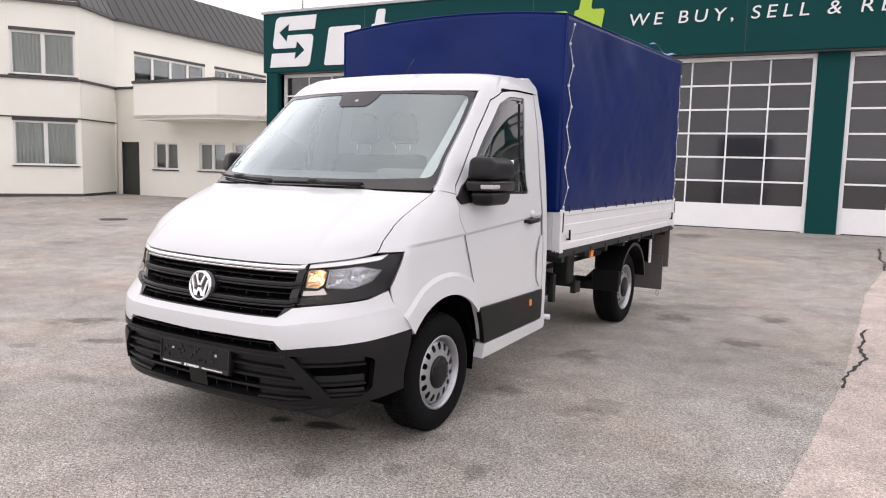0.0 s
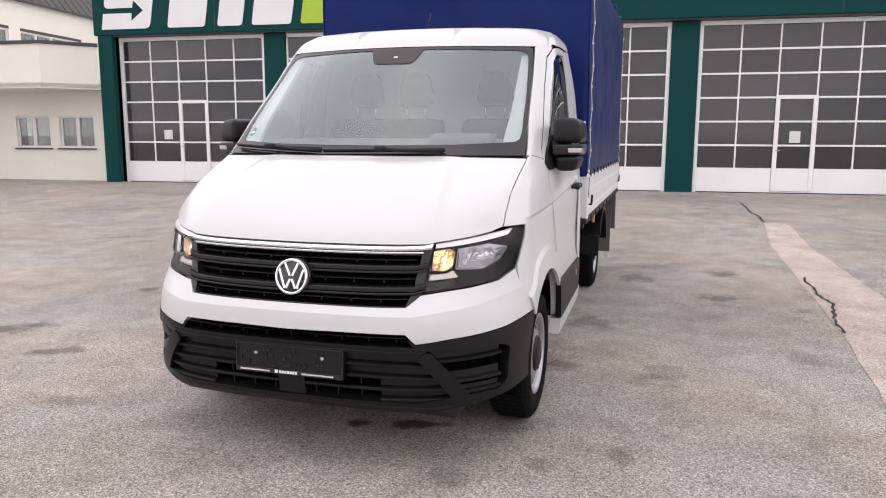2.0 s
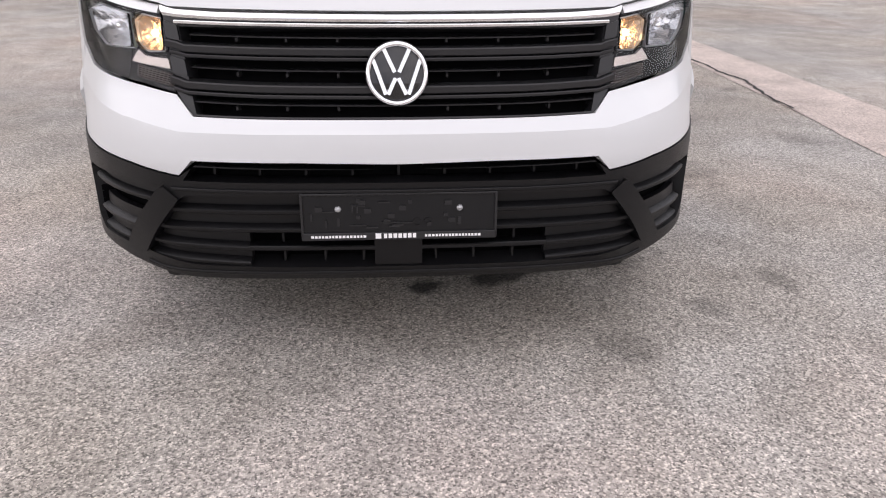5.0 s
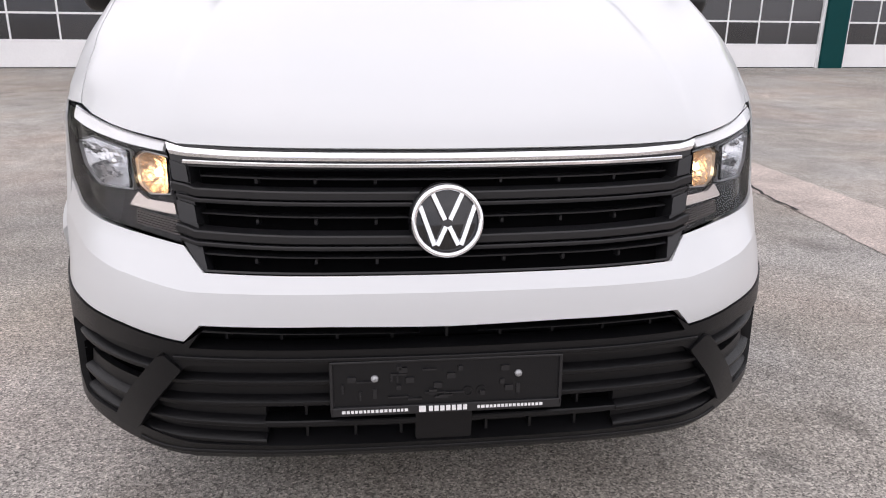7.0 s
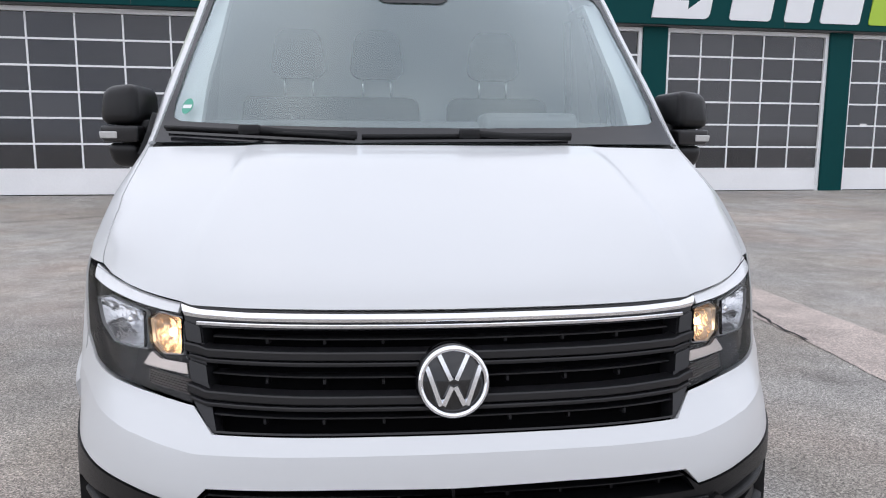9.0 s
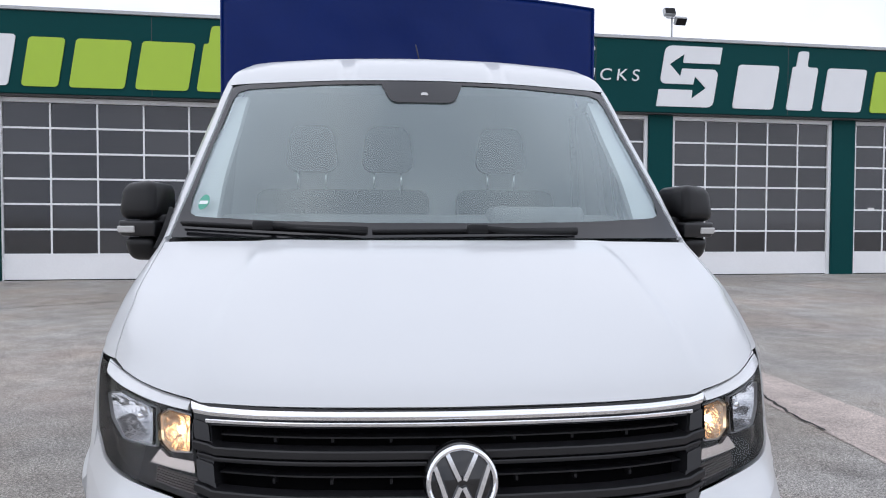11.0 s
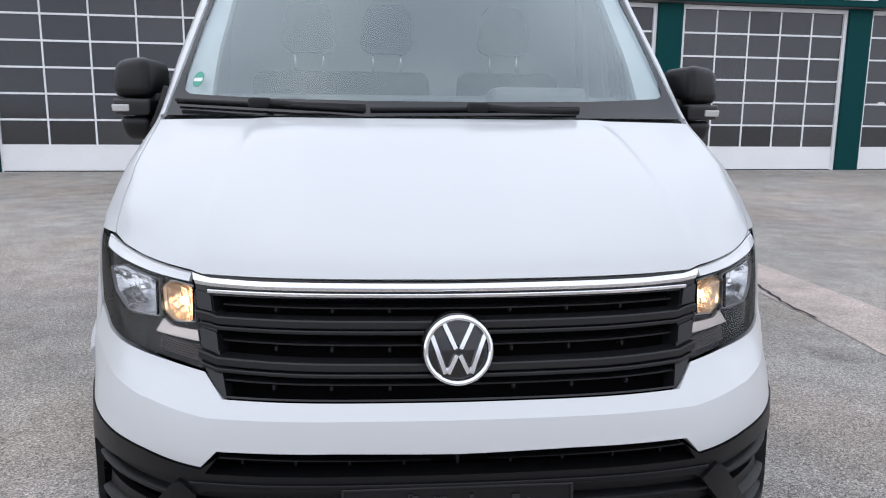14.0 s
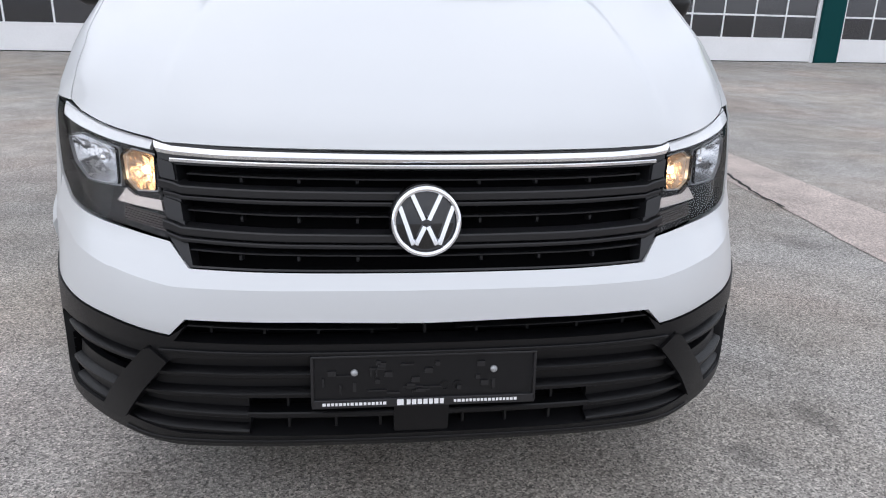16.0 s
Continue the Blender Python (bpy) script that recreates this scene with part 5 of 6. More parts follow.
# corner steps of the grille beside the lamps
for flip in (lambda o: o, mirror):
    for z0, z1, xa, xb in ((.903, .940, .546, .588), (.818, .857, .530, .576)):
        q = fx((xa, z0), (xb - .006, z0 + .006), (xb, z1 + .010), (xa + .006, z1))
        panel("grille_step", flip(fillet(q, .004, 2)), SATIN, GR, lift=0.004, depth=0.03, step=0.02)

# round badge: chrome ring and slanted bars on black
BZ, BY = .837, -.020
bm_m = Matrix.Translation((0, BY, BZ)) @ Matrix.Rotation(radians(-9), 4, "X")
badge = new("badge")
badge.parent = TRUCK
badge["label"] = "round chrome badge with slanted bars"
badge.matrix_basis = bm_m
vs, fs = lathe([(0, .0), (.066, .0), (.078, .004), (.082, .03), (.082, .06)], 48, "y")
link_mesh("badge_base", vs, fs, GLOSSBLACK, badge, "", True)
vs, fs = lathe([(.0655, -.002), (.0665, -.010), (.072, -.013), (.077, -.010), (.0785, .002)], 56, "y")
link_mesh("badge_ring", vs, fs, CHROME, badge, "", True)


def badge_bar(a, b, w=.015):
    a, b = Vector(a), Vector(b)
    d = (b - a).normalized()
    n = Vector((-d.y, d.x)) * (w / 2)
    c = (n * .62)
    bm = bmesh.new()
    lo = [bm.verts.new((p.x, -.001, p.y)) for p in (a + n, b + n, b - n, a - n)]
    hi = [bm.verts.new((p.x, -.010, p.y)) for p in (a + c, b + c, b - c, a - c)]
    bm.faces.new(lo), bm.faces.new(hi[::-1])
    for i in range(4):
        bm.faces.new((lo[i], lo[(i + 1) % 4], hi[(i + 1) % 4], hi[i]))
    part("badge_bar", bm, CHROME, badge)


for k in (-1, 1):
    badge_bar((k * .031, .059), (k * .0055, .004))
    badge_bar((k * .058, .034), (k * .0285, -.050))
    badge_bar((k * .0225, -.050), (k * .0035, -.010))

# ---------------------------------------------------------------- headlamps
for sgn, flip in ((1, lambda o: o), (-1, mirror)):
    lamp = new("headlamp")
    lamp.parent = TRUCK
    lamp["label"] = "clear headlamp with chrome reflectors, inner lamp lit warm"
    lens = fx((.566, .781), (.66, .796), (.76, .809), (.845, .823)) + sy((.33, .840), (.387, .862), (.413, .908), (.440, .96), (.462, 1.0), (.483, 1.040)) + fx((.82, 1.026), (.74, 1.009), (.66, .9965), (.601, .988))
    lens = fillet(lens, .006, 2)
    panel("lamp_cover", flip(lens), LENS, lamp, lift=0.003, depth=0.0, step=0.03).visible_shadow = False
    main = fillet(fx((.692, .880), (.795, .876), (.850, .904), (.874, .954), (.806, .979), (.696, .962)), .008, 3)
    inn = fillet(fx((.597, .877), (.650, .874), (.676, .892), (.684, .948), (.660, .964), (.599, .955)), .008, 3)
    panel("lamp_housing", flip(lens), HLBODY, lamp, holes=[flip(main), flip(inn)], lift=-0.022, depth=-0.018, step=0.025)
    panel("lamp_back", flip(lens), DEEPBLACK, lamp, lift=-0.115, depth=0.0, step=0.06)
    def both_lines(lo, hi):
        return ([(-s, z) for s, z in lo], [(-s, z) for s, z in hi]) if sgn < 0 else (lo, hi)

    lo, hi = both_lines(fx((.604, .9665), (.70, .978), (.80, .994), (.862, 1.008)), fx((.603, .989), (.70, 1.004), (.80, 1.0225), (.880, 1.037)))
    band("chrome_brow", lo, hi, BRIGHTTRIM, lamp, "bright chrome brow", .001, .0015, .010, tilt=-.011)
    blade = fillet(fx((.586, .834), (.646, .840), (.700, .846), (.678, .876), (.655, .862), (.590, .858)), .004, 2)
    panel("chrome_blade", flip(blade), BLADE, lamp, lift=-0.012, depth=0.01, step=0.02)

    def bowl(name, ring, depth, material, label):
        c = np.mean(ring, axis=0)
        fine = np.array([Vector(p).lerp(Vector(q), k / 6)[:] for p, q in zip(ring, ring[1:] + ring[:1]) for k in range(6)])
        turn = np.arctan2(fine[:, 1] - c[1], fine[:, 0] - c[0])
        order = np.argsort(turn)
        reach = np.hypot(fine[:, 0] - c[0], fine[:, 1] - c[1])[order]

        def dish(s, z):
            # deepest in the middle, flush with the housing all round, with upright flutes
            u, w = np.abs(s) - c[0], z - c[1]
            k = np.clip(np.hypot(u, w) / np.interp(np.arctan2(w, u), turn[order], reach, period=2 * math.pi), 0, 1)
            return -0.020 - depth * (1 - k ** 2) + (1 - k) * (.012 * np.abs(np.sin(np.abs(s) * 150)) + .004 * np.sin(z * 210))

        panel(name, flip(ring), material, lamp, lift=dish, depth=0.0, step=0.008, label=label)
        rim = panel("reflector_rim", flip([(c[0] + (a - c[0]) * 1.035, c[1] + (b - c[1]) * 1.045) for a, b in ring]), SILVER, lamp, holes=[flip([(c[0] + (a - c[0]) * .985, c[1] + (b - c[1]) * .98) for a, b in ring])], lift=-0.013, depth=0.008, step=0.02)
        return c

    bowl("main_reflector", main, .062, REFLECTOR, "faceted chrome reflector")
    c = bowl("inner_reflector", inn, .046, WARMREF, "reflector with its bulb's warm glow in the colour")
    p = body([c[0]], [c[1]])[0] - skin_normals([c[0]], [c[1]])[0] * .040
    bm = bmesh.new()
    bmesh.ops.create_uvsphere(bm, u_segments=12, v_segments=8, radius=.009, matrix=Matrix.Translation((sgn * p[0], p[1], p[2])))
    part("bulb", bm, BULB, lamp, "glowing bulb", True)
    mc = np.mean(main, axis=0)
    p = body([mc[0]], [mc[1]])[0] - skin_normals([mc[0]], [mc[1]])[0] * .055
    bm = bmesh.new()
    bmesh.ops.create_uvsphere(bm, u_segments=14, v_segments=10, radius=.013, matrix=Matrix.Translation((sgn * p[0], p[1], p[2])))
    part("lamp_shield", bm, CHROME, lamp, "", True)
    for k in range(6):
        z = .790 + .0052 * k
        strip("lamp_rib", flip(fx((.580, z), (.63, z + .0075), (.685, z + .016))), .002, FLAP, lamp, "", -.014, .01, step=0.03)

# ---------------------------------------------------------------- bumper
low_edge = fx((.25, .624), (.522, .624), (.562, .584), (.70, .603), (.80, .611), (.88, .620), (.945, .640)) + sy((.505, .648))
white_half = [(0, .7245)] + fx((.25, .7248), (.512, .727), (.562, .775), (.66, .789), (.76, .802), (.845, .815)) + sy((.33, .832), (.385, .853)) + sy((.397, .80), (.464, .70), (.499, .655)) + low_edge[::-1] + [(0, .620)]


def white_fold(s):
    """Height of the crisp fold that runs level under the grille and climbs towards the corners."""
    return .690 + .022 * np.clip((np.abs(s) - .55) / .15, 0, 1) + .06 * np.clip((np.abs(s) - .72) / .4, 0, 1)


def white_lift(s, z):
    fold = white_fold(s)
    return 0.024 * (1 - .8 * np.clip((np.abs(s) - .68) / .25, 0, 1)) * np.clip(1 - np.abs(z - fold) / np.where(z > fold, .060, .110), 0, 1)


panel("front_bumper", both(white_half), PAINT, TRUCK, lift=white_lift, depth=0.03, label="white upper bumper", step=0.014, creases=[[(x, float(white_fold(x))) for x in np.linspace(-1.15, 1.15, 140)]])
BB = new("lower_bumper")
BB.parent = TRUCK
BB["label"] = "black plastic lower bumper with slats"
black_half = [(0, .606)] + fx((.25, .608), (.517, .612)) + [(p[0], p[1] - .004) for p in low_edge[2:]] + sy((.490, .56), (.455, .42), (.455, .345)) + fx((.92, .332), (.86, .316), (.76, .298), (.57, .268), (.25, .268)) + [(0, .266)]
slot = [(0, .571)] + fx((.25, .571), (.552, .571), (.524, .609), (.25, .6065)) + [(0, .6045)]
lower = fx((.2, .318), (.56, .322), (.700, .345), (.640, .452), (.585, .512), (.55, .530), (.2, .538))
fog = fx((.690, .420), (.742, .346), (.862, .350), (.890, .385), (.896, .525), (.875, .545), (.74, .556), (.60, .556))
fog = fillet(fog, .012, 3)
slot_all = slot[1:-1] + mirror(slot[1:-1])
panel("bumper_skin", both(black_half), PLASTIC, BB, holes=[slot_all, lower + mirror(lower), fog, mirror(fog)], lift=0.004, depth=0.05, step=0.022)
# near-black sheets paint the shade inside slot and lower opening
panel("slot_backing", [(s * 1.02, z + (.006 if z > .59 else -.006)) for s, z in slot_all], DEEPBLACK, BB, lift=-0.06, depth=0.0, step=0.05)
box("lower_backing", (-.68, .120, .285), (.68, .135, .56), DEEPBLACK, BB)


def louvre(name, xa, xb, zt, zb, parent, rise=0.0, out=0.0, deep=-0.026, n=0):
    """A board along the skin from xa to xb: recessed from its top edge zt, with a proud ledge at its lower edge zb."""
    n = n or max(6, int(abs(xb - xa) / .04))
    prof = ((zt, deep), (zb + .019, deep + .003), (zb + .014, out - .004), (zb + .011, out), (zb + .003, out), (zb, out - .003), (zb, deep - .022), (zt, deep - .018))
    vs, fs, m = [], [], len(prof)
    for i in range(n + 1):
        x = xa + (xb - xa) * i / n
        for z, up in prof:
            zz = z + rise * i / n
            s = s_of(x=x, z=zz)
            p = body([s], [zz])[0] + skin_normals([s], [zz])[0] * up
            vs.append(tuple(p))
    for i in range(n):
        fs += [(i * m + k, i * m + (k + 1) % m, (i + 1) * m + (k + 1) % m, (i + 1) * m + k) for k in range(m)]
    fs += [tuple(range(m)), tuple(range(n * m, n * m + m))[::-1]]
    ob = link_mesh(name, vs, fs, PLASTIC, parent, "", True)
    bm = bmesh.new()
    bm.from_mesh(ob.data)
    bmesh.ops.recalc_face_normals(bm, faces=bm.faces)
    bm.to_mesh(ob.data)
    bm.free()
    return sharpen(ob, 25)


louvre("bumper_slat", -.605, .605, .536, .478, BB)
louvre("bumper_slat", -.645, .645, .476, .424, BB)
for sg in (1, -1):
    louvre("bumper_slat", sg * .405, sg * .680, .421, .368, BB, .008, n=10)
    louvre("bumper_slat", sg * .405, sg * .705, .366, .318, BB, .012, n=10)
q = [(s_of(x=a, z=.376), .376) for a in np.linspace(.02, .41, 8)]
strip("bumper_slat", [(-s, h) for s, h in reversed(q)] + q, .014, PLASTIC, BB, "", -.002, .045, step=0.05)
for z0, z1 in ((.386, .420), (.326, .366)):
    for x in (-.315, -.205, -.10, .10, .205, .315):
        s0 = s_of(x=x, z=z0)
        strip("opening_rib", [(s0 - .003, (z0 + z1) / 2), (s0 + .003, (z0 + z1) / 2)], z1 - z0, PLASTIC, BB, "", -.026, .03, step=0.01)
for x in np.arange(-.48, .49, .12):
    s0 = s_of(x=float(x), z=.595)
    strip("slot_rib", [(s0 - .003, .594), (s0 + .003, .594)], .03, PLASTIC, BB, "", -.03, .03, step=0.01)
panel("centre_bracket", fillet([(-.068, .322), (.060, .322), (.060, .42), (-.068, .42)], .006, 2), PLASTIC, BB, lift=0.0, depth=0.03, step=0.03)
for flip in (lambda o: o, mirror):
    # inner shade of the fog pocket, put in as a near-black sheet
    panel("fog_backing", flip(fog), DEEPBLACK, BB, lift=-0.062, depth=-0.05, step=0.03)
    fs_ = 1 if flip is not mirror else -1
    for xa, zt, zb in ((.61, .552, .497), (.66, .450, .400), (.70, .382, .346)):
        louvre("fog_slat", fs_ * xa, fs_ * .874, zt, zb, BB, .004, out=-.004, deep=-.026, n=10)
    strut = fx((.570, .520), (.604, .552), (.622, .546), (.757, .352), (.748, .336), (.704, .334), (.694, .342))
    panel("bumper_strut", flip(fillet(strut, .004, 2)), PLASTIC, BB, lift=0.012, depth=0.05, step=0.014)

lip = [(s_of(x=float(a), z=.296), .296) for a in np.linspace(.02, .64, 14)] + fx((.67, .300), (.70, .306))
strip("bumper_lip", [(-s, h) for s, h in reversed(lip)] + lip, .010, PLASTIC, BB, "", .009, .03, step=0.05)
brim = [(s_of(x=float(a), z=.548), .548) for a in np.linspace(.02, .585, 12)]
strip("bumper_edge", [(-s, h) for s, h in reversed(brim)] + brim, .008, PLASTIC, BB, "", .010, .03, step=0.05)

# plate holder: black moulded carrier with two screws and a printed strip
PL = new("plate_holder")
PL.parent = TRUCK
PL["label"] = "empty black number plate holder with printed strip"
PL.matrix_basis = Matrix.Translation((0, -.064, .480)) @ Matrix.Rotation(radians(-4), 4, "X")
bm = bmesh.new()
add_box(bm, (-.258, -.004, -.066), (.258, .030, .064), .006, 2)
part("carrier", bm, PLASTIC, PL)
for lo, hi in (((-.256, -.011, .056), (.256, -.002, .062)), ((-.256, -.010, -.066), (.256, -.002, -.045)), ((-.257, -.010, -.060), (-.250, -.002, .060)), ((.250, -.010, -.060), (.257, -.002, .060))):
    box("carrier_rim", lo, hi, SATIN, PL, bevel=.002)
rr = random.Random(4)
for k in range(34):
    x, z = rr.uniform(-.24, .22), rr.uniform(-.035, .04)
    w, h = rr.choice(((.03, .004), (.004, .02), (.018, .012), (.045, .003), (.01, .01)))
    if min(abs(x + .163), abs(x - .163)) < .03:
        continue
    box("relief", (x, -.0085, z), (x + w, -.003, z + h), SATIN, PL)
for x in (.045, .075):
    vs, fs = lathe([(.008, -.0065), (.012, -.0065), (.012, -.002), (.008, -.002)], 16, "y", True)
    link_mesh("relief_ring", [(x + a, b, -.02 + c) for a, b, c in vs], fs, PLASTIC, PL)
for x in (-.160, .158):
    vs, fs = lathe([(0, -.010), (.006, -.0095), (.0085, -.006), (.0085, -.002)], 16, "y")
    link_mesh("screw", [(x + a, b, .018 + c) for a, b, c in vs], fs, STEEL, PL, "bright screw head", True)
    box("slot_mark", (x - .004, -.0062, -.028), (x + .004, -.003, -.006), SATIN, PL)
# printed strip: words as plain bars
for x0, x1, h in ((-.232, -.088, .0065), (.066, .212, .0065)):
    x = x0
    while x < x1:
        w = rr.uniform(.005, .0075)
        box("print_bar", (x, -.0118, -.0585), (x + w, -.0095, -.0585 + h), WHITEPRINT, PL)
        x += w + .0028
box("print_mark", (-.064, -.0118, -.0615), (-.049, -.0095, -.0475), WHITEPRINT, PL)
x = -.042
for w in (.011, .012, .012, .012, .011, .012, .011):
    box("print_bar", (x, -.0118, -.0605), (x + w - .0025, -.0095, -.0485), WHITEPRINT, PL)
    x += w + .001

# ---------------------------------------------------------------- mirrors
for sgn in (1, -1):
    mir = new("side_mirror")
    mir.parent = TRUCK
    mir["label"] = "large black side mirror with clear indicator"
    def swept(v):
        # rounder outside, narrower at the top and bottom, the outer end set back
        t = (v.co.z - 1.42) / .15
        v.co.z -= .22 * max(0.0, v.co.x - 1.03) * max(0.0, t)
        v.co.x -= .020 * t * t * (1 if v.co.x > 1.03 else -.3)
        v.co.y += .45 * (v.co.x - 1.0) + (.03 * t * t if v.co.y < 1.2 else 0)
        v.co.x *= sgn

    for nm, lo, hi, bev, material, label in (
            ("mirror_shell", (.945, 1.080, 1.401), (1.090, 1.375, 1.538), .034, PLASTIC, ""),
            ("mirror_base", (.945, 1.077, 1.342), (1.089, 1.370, 1.397), .010, SATIN, ""),
            ("mirror_foot_shell", (.950, 1.082, 1.256), (1.084, 1.365, 1.339), .030, PLASTIC, ""),
            ("indicator", (1.022, 1.072, 1.354), (1.094, 1.16, 1.378), .005, CLEARLENS, "clear indicator lens")):
        bm = bmesh.new()
        add_box(bm, lo, hi, bev, 4)
        for v in bm.verts:
            swept(v)
        part(nm, bm, material, mir, label, nm != "indicator")
    bm = bmesh.new()
    add_box(bm, (.975, 1.395, 1.417), (1.076, 1.410, 1.523), .006, 2)
    for v in bm.verts:
        v.co.x *= sgn
    part("mirror_glass", bm, CHROME, mir, "mirror glass")
    tri = fillet(sy((1.000, 1.318), (1.03, 1.275), (1.20, 1.288), (1.245, 1.305), (1.235, 1.455), (1.185, 1.462), (1.075, 1.388)), .02, 3)
    panel("mirror_foot", tri if sgn > 0 else mirror(tri), PLASTIC, mir, lift=0.016, depth=0.03, step=0.03)
    for z in (1.335, 1.395):
        vs, fs = tube([(sgn * .925, 1.15, z), (sgn * .97, 1.165, z), (sgn * 1.02, 1.19, z + .01)], .024, 8)
        link_mesh("mirror_arm", vs, fs, PLASTIC, mir, "", True)

# ---------------------------------------------------------------- cab interior
bm = bmesh.new()
add_box(bm, (-.80, .96, .95), (.80, 1.27, 1.425), .06, 4)
for v in bm.verts:
    v.co.z -= .30 * max(0.0, 1.20 - v.co.y) * (v.co.z > 1.2)
    v.co.y += .10 * (v.co.x / .8) ** 2
part("dashboard", bm, DASH, TRUCK, "grey dashboard", True)
for x in (-.50, .36):
    box("dash_vent", (x - .05, 1.20, 1.425), (x + .05, 1.25, 1.445), PLASTIC, TRUCK, bevel=.006)
box("dash_binnacle", (.24, 1.14, 1.38), (.60, 1.32, 1.455), DASH, TRUCK, bevel=.03, segments=3)
vs, fs = lathe([(.185 + .016 * math.cos(a), .016 * math.sin(a)) for a in np.linspace(0, 2 * math.pi, 10, endpoint=False)], 36, "z", True)
wm = Matrix.Translation((.43, 1.25, 1.24)) @ Matrix.Rotation(radians(48), 4, "X")
wheel = link_mesh("steering_wheel", [wm @ Vector(v) for v in vs], fs, PLASTIC, TRUCK, "black steering wheel", True)
bm = bmesh.new()
add_box(bm, (-.07, -.06, -.02), (.07, .06, .02), .015, 2, wm)
add_box(bm, (-.18, -.018, -.010), (.18, .018, .010), .006, 2, wm)
add_box(bm, (-.02, -.18, -.010), (.02, -.03, .010), .006, 2, wm)
part("steering_hub", bm, PLASTIC, wheel)


def seat(name, x0, x1, heads):
    s = new(name)
    s.parent = TRUCK
    s["label"] = "dark grey cab seat with headrest"
    box("cushion", (x0, 1.42, .80), (x1, 1.90, .98), SEAT, s, bevel=.05, segments=3)
    bm = bmesh.new()
    add_box(bm, (x0 + .01, 1.84, .92), (x1 - .01, 1.98, 1.555), .055, 4)
    for v in bm.verts:
        v.co.y += .16 * (v.co.z - .92)
    part("seat_back", bm, SEAT, s, "", True)
    for hx in heads:
        bm = bmesh.new()
        add_box(bm, (hx - .125, 1.955, 1.635), (hx + .125, 2.065, 1.86), .055, 4)
        for v in bm.verts:
            v.co.x = hx + (v.co.x - hx) * (1 - .25 * max(0, (v.co.z - 1.74) / .12))
        part("headrest", bm, SEAT, s, "", True)
        for dx in (-.065, .065):
            vs, fs = tube([(hx + dx, 2.0, 1.54), (hx + dx, 2.01, 1.67)], .007, 8)
            link_mesh("headrest_post", vs, fs, CHROME, s, "bright steel post", True)


seat("driver_seat", .19, .69, (.42,))
seat("passenger_bench", -.76, .08, (-.49, -.13))
for sgn in (1, -1):
    box("door_trim", (min(sgn * .905, sgn * .885), 1.12, .80), (max(sgn * .905, sgn * .885), 2.12, 1.31), DASH, TRUCK, bevel=.008)
vs, fs = tube([(.80, 2.10, 1.93), (.815, 2.08, 1.50), (.80, 2.08, 1.1)], .02, 6)
link_mesh("seat_belt", vs, fs, SEAT, TRUCK, "", True)

# ---------------------------------------------------------------- wheels


